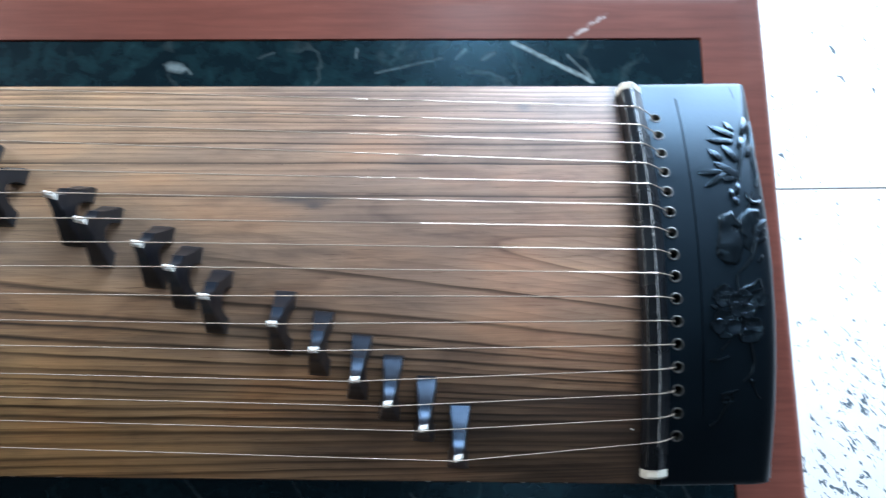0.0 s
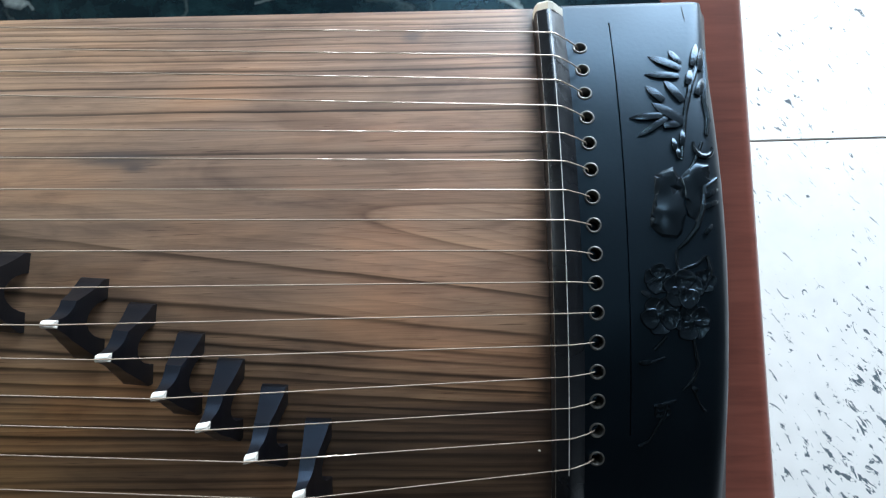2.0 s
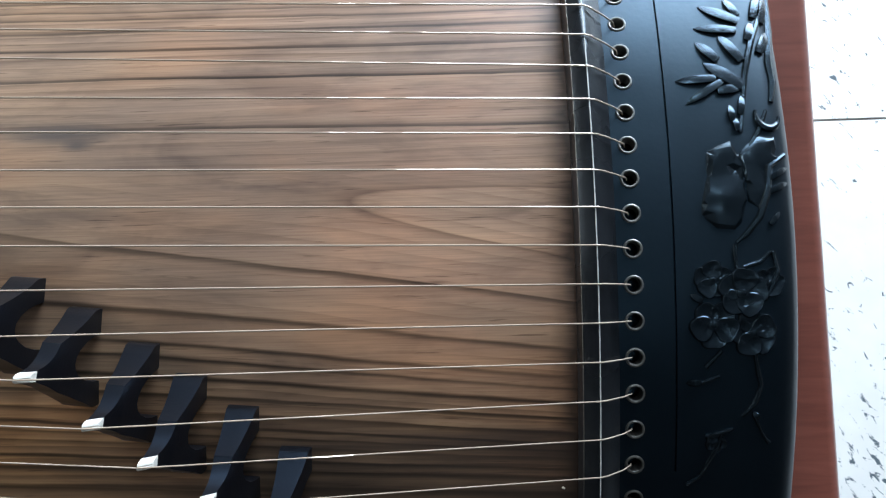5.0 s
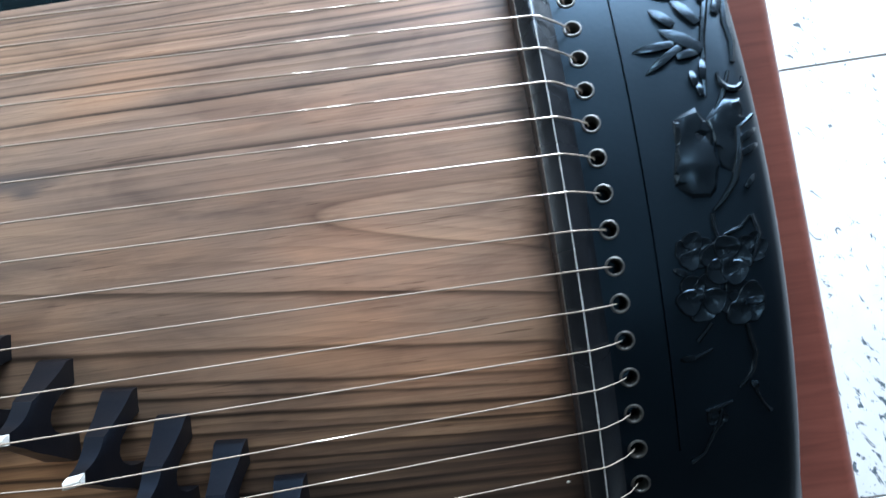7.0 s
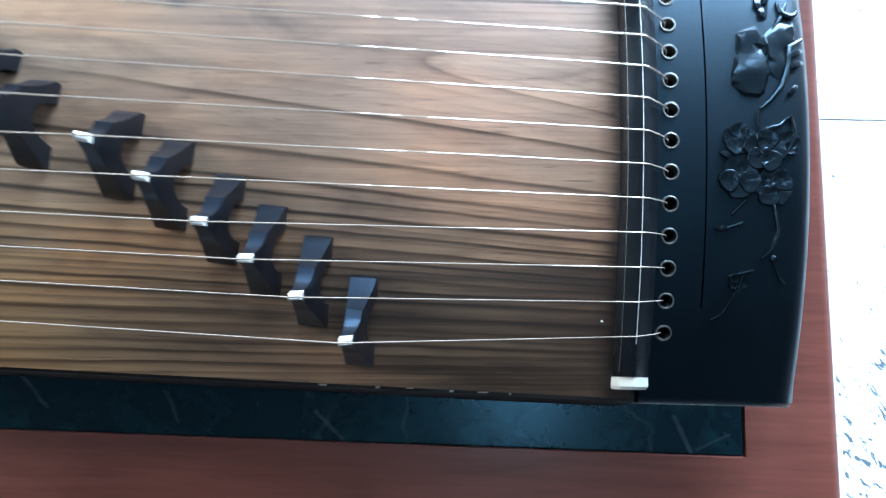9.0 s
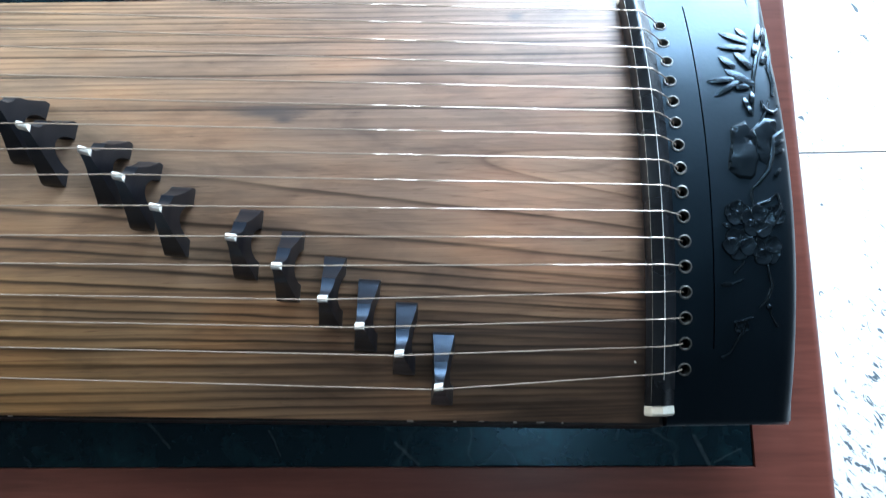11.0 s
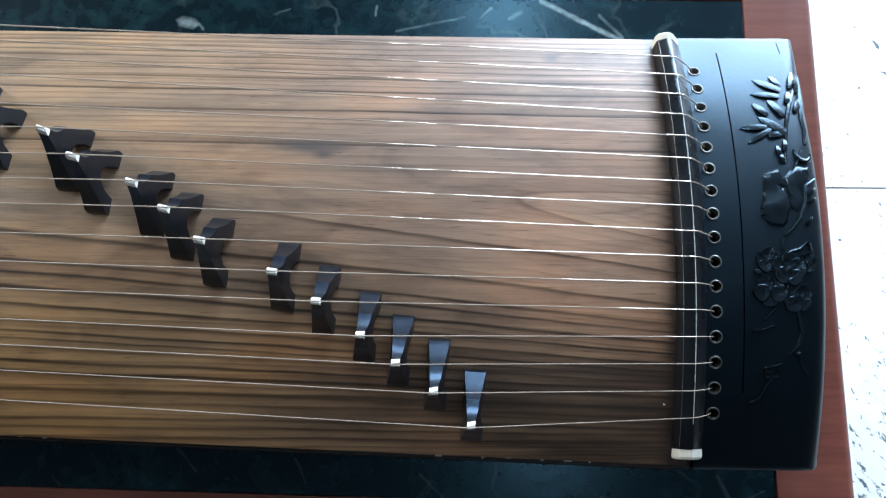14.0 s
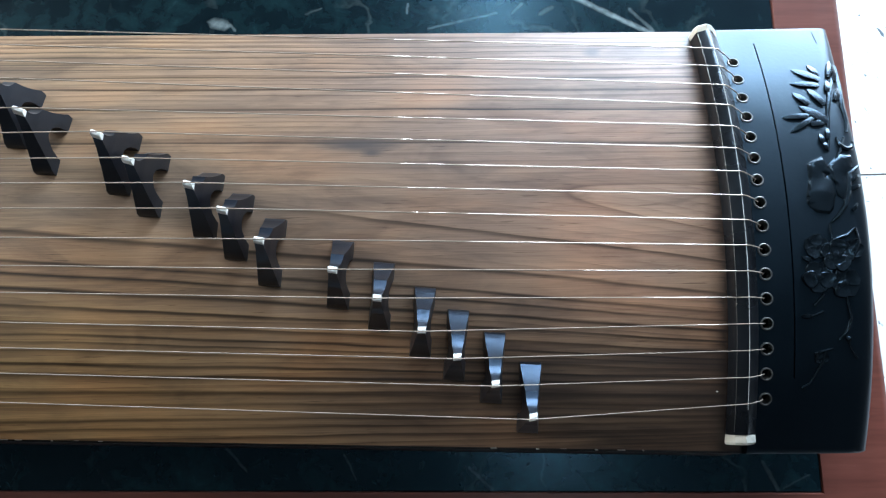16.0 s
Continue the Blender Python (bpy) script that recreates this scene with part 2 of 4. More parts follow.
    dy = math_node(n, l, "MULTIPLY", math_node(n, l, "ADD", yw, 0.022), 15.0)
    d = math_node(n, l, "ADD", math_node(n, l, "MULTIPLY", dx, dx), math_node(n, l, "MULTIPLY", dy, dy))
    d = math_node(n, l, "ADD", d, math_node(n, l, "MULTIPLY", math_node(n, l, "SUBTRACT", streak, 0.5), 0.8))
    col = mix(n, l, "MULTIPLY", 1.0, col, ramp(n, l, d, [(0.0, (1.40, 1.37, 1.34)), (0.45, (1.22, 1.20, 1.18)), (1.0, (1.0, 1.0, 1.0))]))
    # shadow over the near corner by the nut, painted as patches drawn out along the grain
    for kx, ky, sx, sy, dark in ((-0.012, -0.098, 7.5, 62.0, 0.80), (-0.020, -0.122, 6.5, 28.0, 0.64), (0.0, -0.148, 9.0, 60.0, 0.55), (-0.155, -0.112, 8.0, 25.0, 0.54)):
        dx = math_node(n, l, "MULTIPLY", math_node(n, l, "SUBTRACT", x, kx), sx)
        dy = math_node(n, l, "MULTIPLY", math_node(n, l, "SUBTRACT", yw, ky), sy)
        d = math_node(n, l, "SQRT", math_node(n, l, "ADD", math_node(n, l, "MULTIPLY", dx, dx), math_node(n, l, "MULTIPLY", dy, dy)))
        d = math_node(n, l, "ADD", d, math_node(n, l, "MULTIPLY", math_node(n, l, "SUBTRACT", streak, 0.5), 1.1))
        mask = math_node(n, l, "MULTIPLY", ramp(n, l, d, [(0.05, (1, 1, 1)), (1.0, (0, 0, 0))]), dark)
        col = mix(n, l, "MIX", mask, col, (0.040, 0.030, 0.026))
    # scorched band of the finish along the nut, uneven, with the nut's shade painted in
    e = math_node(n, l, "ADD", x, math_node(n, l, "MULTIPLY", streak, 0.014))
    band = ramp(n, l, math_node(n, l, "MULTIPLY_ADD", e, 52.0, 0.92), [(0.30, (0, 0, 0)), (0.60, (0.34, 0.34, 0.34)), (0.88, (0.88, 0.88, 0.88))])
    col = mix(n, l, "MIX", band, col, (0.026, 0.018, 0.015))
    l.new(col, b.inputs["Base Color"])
    l.new(ramp(n, l, streak, [(0.3, (0.54,) * 3), (0.7, (0.38,) * 3)]), b.inputs["Roughness"])
    bump(n, l, b, math_node(n, l, "ADD", near, fibre), 0.10, 0.0005)
    return m


def red_wood():
    m, n, l, b = nodes("red_lacquered_wood", 0.4, 0, (0.2, 0.06, 0.035), 0.22, 0.24, 1.40)
    v = coords(n, l, (2.0, 26.0, 26.0))
    grain = noise_tex(n, l, v, 6.0, 6, 0.6, 0.4)
    broad = noise_tex(n, l, coords(n, l), 7.0, 4)
    col = ramp(n, l, grain, [(0.30, (0.142, 0.042, 0.028)), (0.52, (0.182, 0.055, 0.037)), (0.72, (0.214, 0.070, 0.047))])
    col = mix(n, l, "MULTIPLY", 0.7, col, ramp(n, l, broad, [(0.3, (0.70, 0.66, 0.66)), (0.7, (1.1, 1.08, 1.05))]))
    scratch = noise_tex(n, l, coords(n, l, (22.0, 60.0, 1.0), (0, 0, 32)), 6.0, 2, 0.5)
    col = mix(n, l, "MIX", ramp(n, l, scratch, [(0.78, (0, 0, 0)), (0.84, (0.30, 0.30, 0.30))]), col, (0.55, 0.45, 0.40))
    # one pale scuff across the far rail
    sep = n.new("ShaderNodeSeparateXYZ")
    l.new(coords(n, l), sep.inputs[0])
    px, py = math_node(n, l, "SUBTRACT", sep.outputs[0], -0.028), math_node(n, l, "SUBTRACT", sep.outputs[1], 0.2375)
    across = math_node(n, l, "ABSOLUTE", math_node(n, l, "ADD", math_node(n, l, "SUBTRACT", math_node(n, l, "MULTIPLY", px, -0.575), math_node(n, l, "MULTIPLY", py, -0.818)), math_node(n, l, "MULTIPLY", math_node(n, l, "SUBTRACT", noise_tex(n, l, coords(n, l), 160.0, 3), 0.5), 0.006)))
    along = math_node(n, l, "ADD", math_node(n, l, "MULTIPLY", px, 0.818), math_node(n, l, "MULTIPLY", py, 0.575))
    span = math_node(n, l, "MAXIMUM", math_node(n, l, "SUBTRACT", math_node(n, l, "ABSOLUTE", math_node(n, l, "SUBTRACT", along, 0.022)), 0.022), 0.0)
    d = math_node(n, l, "DIVIDE", math_node(n, l, "ADD", across, span), 0.0030)
    patchy = ramp(n, l, noise_tex(n, l, coords(n, l), 110.0, 3), [(0.42, (0.05, 0.05, 0.05)), (0.58, (0.8, 0.8, 0.8))])
    col = mix(n, l, "MIX", math_node(n, l, "MULTIPLY", ramp(n, l, d, [(0.2, (1, 1, 1)), (1.0, (0, 0, 0))]), patchy), col, (0.62, 0.56, 0.52))
    l.new(col, b.inputs["Base Color"])
    l.new(ramp(n, l, broad, [(0.0, (0.34,) * 3), (1.0, (0.46,) * 3)]), b.inputs["Roughness"])
    bump(n, l, b, grain, 0.05, 0.0005)
    return m


def green_marble():
    """Dark green polished marble with clouded patches, fine pale veins and a few larger ones."""
    m, n, l, b = nodes("green_marble", 0.22, 0, (0.02, 0.05, 0.05), 0.0, 0.1, 1.46)
    b.inputs["Specular Tint"].default_value = (0.38, 0.74, 1.0, 1)
    v = coords(n, l)
    cloud = noise_tex(n, l, v, 9.0, 6, 0.62, 1.2)
    fine = noise_tex(n, l, v, 55.0, 6, 0.65, 0.5)
    both = math_node(n, l, "MULTIPLY_ADD", fine, 0.45, math_node(n, l, "MULTIPLY", cloud, 0.55))
    col = ramp(n, l, both, [(0.34, (0.0010, 0.003, 0.005)), (0.50, (0.003, 0.009, 0.012)), (0.60, (0.008, 0.024, 0.028)), (0.72, (0.04, 0.078, 0.082))])
    warp = add(n, "ShaderNodeVectorMath")
    warp.operation = "ADD"
    l.new(coords(n, l, (1.0, 0.45, 1.0), (0, 0, 58)), warp.inputs[0])
    nv = add(n, "ShaderNodeTexNoise", Scale=14.0, Detail=5.0)
    l.new(v, nv.inputs["Vector"])
    sc = n.new("ShaderNodeVectorMath")
    sc.operation = "SCALE"
    sc.inputs["Scale"].default_value = 0.09
    l.new(nv.outputs["Color"], sc.inputs[0])
    l.new(sc.outputs[0], warp.inputs[1])
    vor = n.new("ShaderNodeTexVoronoi")
    vor.feature = "DISTANCE_TO_EDGE"
    vor.inputs["Scale"].default_value = 9.0
    l.new(warp.outputs[0], vor.inputs["Vector"])
    vein = ramp(n, l, vor.outputs["Distance"], [(0.0, (0.10, 0.10, 0.10)), (0.020, (0, 0, 0))])
    patchy = ramp(n, l, noise_tex(n, l, v, 16.0, 3), [(0.50, (0, 0, 0)), (0.64, (1, 1, 1))])
    col = mix(n, l, "MIX", math_node(n, l, "MULTIPLY", vein, patchy), col, (0.36, 0.45, 0.43))
    # larger veins, each along a line from one point to another
    sep = n.new("ShaderNodeSeparateXYZ")
    l.new(v, sep.inputs[0])
    x, y = sep.outputs[0], sep.outputs[1]
    jag = math_node(n, l, "MULTIPLY", math_node(n, l, "SUBTRACT", noise_tex(n, l, v, 90.0, 3), 0.5), 0.0035)
    for ax, ay, bx, by, wide, strength in (
        (-0.082, 0.236, -0.008, 0.195, 0.0030, 0.95), (-0.030, 0.222, -0.010, 0.199, 0.0022, 0.45), (-0.374, -0.148, -0.350, -0.172, 0.0014, 0.18), (-0.176, -0.170, -0.158, -0.187, 0.0016, 0.14),
        (0.052, -0.168, 0.062, -0.189, 0.0020, 0.17), (-0.274, -0.160, -0.264, -0.179, 0.0012, 0.14), (-0.404, 0.2155, -0.391, 0.2120, 0.0060, 0.75), (-0.388, 0.2130, -0.383, 0.2070, 0.0020, 0.35), (-0.228, 0.231, -0.229, 0.221, 0.0014, 0.40),
        (-0.210, 0.206, -0.148, 0.220, 0.0016, 0.22), (-0.110, 0.218, -0.099, 0.225, 0.0030, 0.35), (-0.135, 0.219, -0.126, 0.229, 0.0020, 0.30), (0.066, -0.188, 0.087, -0.178, 0.0010, 0.08), (-0.320, 0.222, -0.306, 0.228, 0.0014, 0.2)):
        ay, by = ay + 0.0096 * ax, by + 0.0096 * bx
        length = math.hypot(bx - ax, by - ay)
        ux, uy = (bx - ax) / length, (by - ay) / length
        px, py = math_node(n, l, "SUBTRACT", x, ax), math_node(n, l, "SUBTRACT", y, ay)
        along = math_node(n, l, "ADD", math_node(n, l, "MULTIPLY", px, ux), math_node(n, l, "MULTIPLY", py, uy))
        across = math_node(n, l, "SUBTRACT", math_node(n, l, "MULTIPLY", px, -uy), math_node(n, l, "MULTIPLY", py, -ux))
        across = math_node(n, l, "ABSOLUTE", math_node(n, l, "ADD", across, jag))
        past = math_node(n, l, "ABSOLUTE", math_node(n, l, "SUBTRACT", along, length / 2))
        past = math_node(n, l, "MAXIMUM", math_node(n, l, "SUBTRACT", past, length / 2), 0.0)
        d = math_node(n, l, "DIVIDE", math_node(n, l, "ADD", across, past), wide)
        mask = math_node(n, l, "MULTIPLY", ramp(n, l, d, [(0.25, (1, 1, 1)), (1.0, (0, 0, 0))]), math_node(n, l, "MULTIPLY", ramp(n, l, fine, [(0.35, (0.4,) * 3), (0.6, (1, 1, 1))]), strength))
        col = mix(n, l, "MIX", mask, col, (0.36, 0.43, 0.43))
    l.new(col, b.inputs["Base Color"])
    l.new(ramp(n, l, fine, [(0.0, (0.20,) * 3), (1.0, (0.28,) * 3)]), b.inputs["Roughness"])
    return m


def floor_tile_mat():
    """Glossy off-white terrazzo tile with scattered blue-grey flecks, thicker in places."""
    m, n, l, b = nodes("speckled_floor_tile", 0.22, 0, (0.72, 0.72, 0.70))
    g = n.new("ShaderNodeNewGeometry")
    flat = n.new("ShaderNodeMapping")
    turned = n.new("ShaderNodeMapping")
    turned.inputs["Rotation"].default_value = (0, 0, radians(52))
    flat.inputs["Scale"].default_value = (1.0, 2.4, 1.0)
    l.new(g.outputs["Position"], turned.inputs[0])
    l.new(turned.outputs[0], flat.inputs[0])
    fleck = noise_tex(n, l, flat.outputs[0], 42.0, 6, 0.64, 0.7)
    crowd = noise_tex(n, l, g.outputs["Position"], 5.0, 3)
    place = n.new("ShaderNodeSeparateXYZ")
    l.new(g.outputs["Position"], place.inputs[0])
    level = math_node(n, l, "MULTIPLY_ADD", crowd, 0.26, fleck)
    level = math_node(n, l, "MULTIPLY_ADD", math_node(n, l, "MINIMUM", math_node(n, l, "MAXIMUM", place.outputs[1], -0.5), 0.15), -0.11, level)
    mask = ramp(n, l, level, [(0.742, (0, 0, 0)), (0.775, (1, 1, 1))])
    base = ramp(n, l, noise_tex(n, l, g.outputs["Position"], 22.0, 4), [(0.3, (0.88, 0.87, 0.84)), (0.7, (0.94, 0.93, 0.90))])
    col = mix(n, l, "MIX", mask, base, (0.13, 0.16, 0.18))
    l.new(col, b.inputs["Base Color"])
    return m


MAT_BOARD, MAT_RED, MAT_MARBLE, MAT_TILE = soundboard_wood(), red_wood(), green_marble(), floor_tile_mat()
MAT_BLACK = mottled("black_lacquer", (0.0020, 0.0032, 0.0048), 0.36, 0, 0.0, 60, 0.3, 0.10, 0.2, 1.50, (0.42, 0.72, 1.0))
MAT_CARVED = mottled("polished_black_lacquer", (0.003, 0.0045, 0.006), 0.22, 0, 0.0, 60, 0.3, 0.22, 0.2, 1.56, (0.50, 0.76, 1.0))
MAT_SIDE = mottled("dark_side_wood", (0.008, 0.006, 0.005), 0.5, 0, 0.0, 60, 0.35, 0.12)
MAT_NUT = mottled("dark_nut_wood", (0.008, 0.009, 0.011), 0.28, 0, 0.0, 90, 0.35, 0.12, 0.1, 1.50, (0.70, 0.86, 1.0))
MAT_BRIDGE = mottled("ebonised_bridge_wood", (0.005, 0.0045, 0.0055), 0.31, 0, 0.0, 120, 0.4, 0.10, 0.1, 1.64, (0.46, 0.68, 1.0))
MAT_BONE = mottled("yellowed_bone", (0.72, 0.69, 0.59), 0.42, 0, 0.1, 200, 0.12, 0.1)
MAT_CAP = mottled("white_bone", (0.78, 0.75, 0.68), 0.45, 0, 0.0, 200, 0.12, 0.1)
MAT_STRING = mottled("wound_string", (0.58, 0.47, 0.37), 0.045, 0.25, 0, 400, 0.1, 0.0)
MAT_STRIP = mottled("pale_strip", (0.46, 0.48, 0.48), 0.4, 0, 0.0, 200, 0.2, 0.1)
MAT_RING = mottled("dull_nickel", (0.19, 0.185, 0.17), 0.45, 0.8, 0, 300, 0.3, 0.1)
MAT_HOLE = mottled("hole_lining", (0.006, 0.006, 0.006), 0.7)
MAT_PEARL = mottled("mother_of_pearl", (0.62, 0.58, 0.50), 0.25, 0, 0.3, 300, 0.3, 0.05)
MAT_RIM = mottled("rim_highlight", (0.55, 0.54, 0.52), 0.35, 0, 0.1, 200, 0.4, 0.1)
MAT_GROUT = mottled("tile_grout", (0.17, 0.16, 0.15), 0.9)
MAT_WALL = mottled("wall_paint", (0.055, 0.05, 0.047), 0.8, 0, 0, 20, 0.05, 0.1)
MAT_CEIL = mottled("ceiling_paint", (0.055, 0.055, 0.055), 0.9, 0, 0, 20, 0.04, 0.1)
MAT_FRAME = mottled("window_frame_metal", (0.55, 0.55, 0.55), 0.4, 0.3)
MAT_LAMP, _n, _l, _b = nodes("lit_opal_glass", 0.4, 0, (0.8, 0.85, 0.9))
_b.inputs["Emission Color"].default_value = (0.80, 0.92, 1.0, 1)
_b.inputs["Emission Strength"].default_value = 2.0
MAT_EARTH = mottled("outside_ground", (0.25, 0.25, 0.23), 0.9)

# ---- mesh helpers ----


def finish(name, bm, material, smooth=True, angle=35):
    """Turns a bmesh into a mesh with one material; edges sharper than the angle stay sharp."""
    bmesh.ops.recalc_face_normals(bm, faces=bm.faces[:])
    for f in bm.faces:
        f.smooth = smooth
    for e in bm.edges:
        if len(e.link_faces) == 2:
            turn, (small, large) = e.calc_face_angle(0), sorted(f.calc_area() for f in e.link_faces)
            if turn > radians(angle) or (turn > radians(4) and large > 1e-3 and large > 12 * small):
                e.smooth = False
    me = bpy.data.meshes.new(name)
    bm.to_mesh(me)
    bm.free()
    me.materials.append(material)
    return me


def part(name, bm, material, parent, label="", smooth=True, angle=35):
    ob = new(name, finish(name, bm, material, smooth, angle))
    ob.parent = parent
    if label:
        ob["label"] = label
    return ob


def block(x0, x1, y0, y1, z0, z1, bevel=0.0, segments=2):
    bm = bmesh.new()
    bmesh.ops.create_cube(bm, size=1)
    for v in bm.verts:
        v.co = ((x0 + x1) / 2 + v.co.x * (x1 - x0), (y0 + y1) / 2 + v.co.y * (y1 - y0), (z0 + z1) / 2 + v.co.z * (z1 - z0))
    if bevel:
        bmesh.ops.bevel(bm, geom=bm.edges[:], offset=bevel, segments=segments, affect="EDGES", profile=0.5)
    return bm


def loft(sections, closed=True, caps=True):
    """Skins a row of sections, each a list of places with the same count."""
    bm = bmesh.new()
    rows = [[bm.verts.new(p) for p in s] for s in sections]
    count = len(rows[0])
    for a, b in zip(rows, rows[1:]):
        for k in range(count if closed else count - 1):
            j = (k + 1) % count
            bm.faces.new((a[k], a[j], b[j], b[k]))
    if caps and closed:
        bm.faces.new(rows[0][::-1])
        bm.faces.new(rows[-1])
    return bm


def tube(points, radii, sides=8, bm=None):
    """A round bar through points."""
    bm = bm or bmesh.new()
    pts = [Vector(p) for p in points]
    rings = []
    for k, p in enumerate(pts):
        way = (pts[min(k + 1, len(pts) - 1)] - pts[max(k - 1, 0)]).normalized()
        side = way.cross(Vector((0, 0, 1)))
        side = side.normalized() if side.length > 1e-4 else Vector((1, 0, 0))
        up = side.cross(way)
        r = radii[k] if isinstance(radii, (list, tuple)) else radii
        rings.append([bm.verts.new(p + r * (math.cos(a) * side + math.sin(a) * up)) for a in (2 * math.pi * s / sides for s in range(sides))])
    for a, b in zip(rings, rings[1:]):
        for s in range(sides):
            t = (s + 1) % sides
            bm.faces.new((a[s], a[t], b[t], b[s]))
    bm.faces.new(rings[0][::-1])
    bm.faces.new(rings[-1])
    return bm


# ---- the room ----
TOP = 0.61  # height of the table top


def wall_with_openings(name, along, a0, a1, b0, b1, openings, sill=SILL):
    """A wall along x or y with rectangular holes right through it."""
    holder = tagged(new(name), "plain dim painted wall with a daylight window" if openings else "plain dim painted wall", "wall", kind="structure")

    def piece(a, b, z0, z1):
        part("wall_section", block(a, b, b0, b1, z0, z1) if along == "x" else block(b0, b1, a, b, z0, z1), MAT_WALL, holder, smooth=False)

    edges = sorted({a0, a1, *[v for o in openings for v in o]})
    for a, b in zip(edges, edges[1:]):
        if any(o[0] <= a and b <= o[1] for o in openings):
            piece(a, b, 0, sill)
            piece(a, b, LINTEL, ROOM_H)
        else:
            piece(a, b, 0, ROOM_H)
    return holder


wall_with_openings("wall_north", "x", ROOM_X0 - WALL, ROOM_X1 + WALL, ROOM_Y1, ROOM_Y1 + WALL, PANES, LOW_SILL)
wall_with_openings("wall_south", "x", ROOM_X0 - WALL, ROOM_X1 + WALL, ROOM_Y0 - WALL, ROOM_Y0, [])
wall_with_openings("wall_east", "y", ROOM_Y0, ROOM_Y1, ROOM_X1, ROOM_X1 + WALL, [])
wall_with_openings("wall_west", "y", ROOM_Y0, ROOM_Y1, ROOM_X0 - WALL, ROOM_X0, WEST_PANES)
tagged(new("ceiling", finish("ceiling", block(ROOM_X0 - WALL, ROOM_X1 + WALL, ROOM_Y0 - WALL, ROOM_Y1 + WALL, ROOM_H, ROOM_H + 0.15), MAT_CEIL, False)), "plain dim painted ceiling", "ceiling", kind="structure")
tagged(new("ground", finish("ground", block(-60, 60, -60, 60, -0.5, -0.06), MAT_EARTH, False)), "pale outdoor ground beyond the window", "ground", kind="structure")

for name, panes, along, depth, sill in (("window_1", PANES, "x", ROOM_Y1 + 0.08, LOW_SILL), ("window_2", WEST_PANES, "y", ROOM_X0 - 0.12, SILL)):
    window = tagged(new(name), "tall daylight window with grey metal frame", "window", kind="structure")
    for a0, a1 in panes:
        for a, b, c, d in ((a0, a0 + 0.012, sill, LINTEL), (a1 - 0.012, a1, sill, LINTEL), (a0 + 0.012, a1 - 0.012, sill, sill + 0.02), (a0 + 0.012, a1 - 0.012, LINTEL - 0.02, LINTEL)):
            bm = block(a, b, depth, depth + 0.04, c, d, 0.002) if along == "x" else block(depth, depth + 0.04, a, b, c, d, 0.002)
            part("window_frame", bm, MAT_FRAME, window)

# ---- the table ----
TURN = -0.55  # the table stands a little askew of the nut
table = tagged(new("table"), "red lacquered wooden table with dark green marble inlay", "table")
table.matrix_world = pose(0, 0, 0, 0, 0, TURN)
TX0, TX1, TY0, TY1 = -1.50, 0.1573, -0.2520, 0.2990
MX0, MX1, MY0, MY1 = -1.44, 0.0952, -0.1900, 0.2370


def rail(outline_in, outline_out):
    """One mitred board of the table top's border: inner edge flush, outer edge rounded."""
    (ax, ay), (bx, by) = outline_in
    (cx, cy), (dx, dy) = outline_out
    sections = []
    for (ix, iy), (ox, oy) in (((ax, ay), (cx, cy)), ((bx, by), (dx, dy))):
        prof = [(0.0, -0.030), (0.0, -0.0008), (0.012, 0.0010), (0.55, 0.0014), (0.86, 0.0012), (0.94, -0.0008), (0.985, -0.0050), (1.0, -0.0120), (0.98, -0.0200), (0.93, -0.0260), (0.88, -0.030)]
        sections.append([(ix + (ox - ix) * s, iy + (oy - iy) * s, TOP + h) for s, h in prof])
    return loft(sections)


G = 0.0004
part("top_rail", rail(((MX1 + G, MY0 - G), (MX1 + G, MY1 + G)), ((TX1, TY0), (TX1, TY1))), MAT_RED, table)
part("top_rail", rail(((MX0 - G, MY1 + G), (MX0 - G, MY0 - G)), ((TX0, TY1), (TX0, TY0))), MAT_RED, table)
part("top_rail", rail(((MX1 + G, MY1 + G), (MX0 - G, MY1 + G)), ((TX1, TY1), (TX0, TY1))), MAT_RED, table)
part("top_rail", rail(((MX0 - G, MY0 - G), (MX1 + G, MY0 - G)), ((TX0, TY0), (TX1, TY0))), MAT_RED, table)
part("marble_inlay", block(MX0, MX1, MY0, MY1, TOP - 0.018, TOP, 0.0008), MAT_MARBLE, table, "polished dark green marble with pale veins")
for x0, x1, y0, y1 in ((TX0 + 0.05, TX1 - 0.05, TY0 + 0.03, TY0 + 0.05), (TX0 + 0.05, TX1 - 0.05, TY1 - 0.05, TY1 - 0.03), (TX0 + 0.03, TX0 + 0.05, TY0 + 0.03, TY1 - 0.03), (TX1 - 0.05, TX1 - 0.03, TY0 + 0.03, TY1 - 0.03)):
    part("apron", block(x0, x1, y0, y1, TOP - 0.11, TOP - 0.031, 0.002), MAT_RED, table)
for x in (TX0 + 0.055, TX1 - 0.055):
    for y in (TY0 + 0.055, TY1 - 0.055):
        part("leg", loft([[(x + s * a, y + s * b, z) for a, b in ((-1, -1), (1, -1), (1, 1), (-1, 1))] for z, s in ((0.002, 0.018), (0.30, 0.022), (TOP - 0.031, 0.026))]), MAT_RED, table)

# ---- the zither ----
zither = tagged(new("guzheng"), "black lacquered sixteen-string zither with scorched wooden soundboard, lying on the table", "zither")
CREST, BOW, HALF = 0.726, 1.50, 0.1555


def arch(y, lift=0.0):
    return CREST + lift - BOW * y * y


TAPER, LEAN = 0.040, 0.0185  # the body narrows towards the tail and lies askew of the nut


def skew(x, y):
    """Place across the body of a point y from its middle line."""
    x = min(0.0, max(x, -1.4))
    return y * (1 + TAPER * x) - LEAN * x


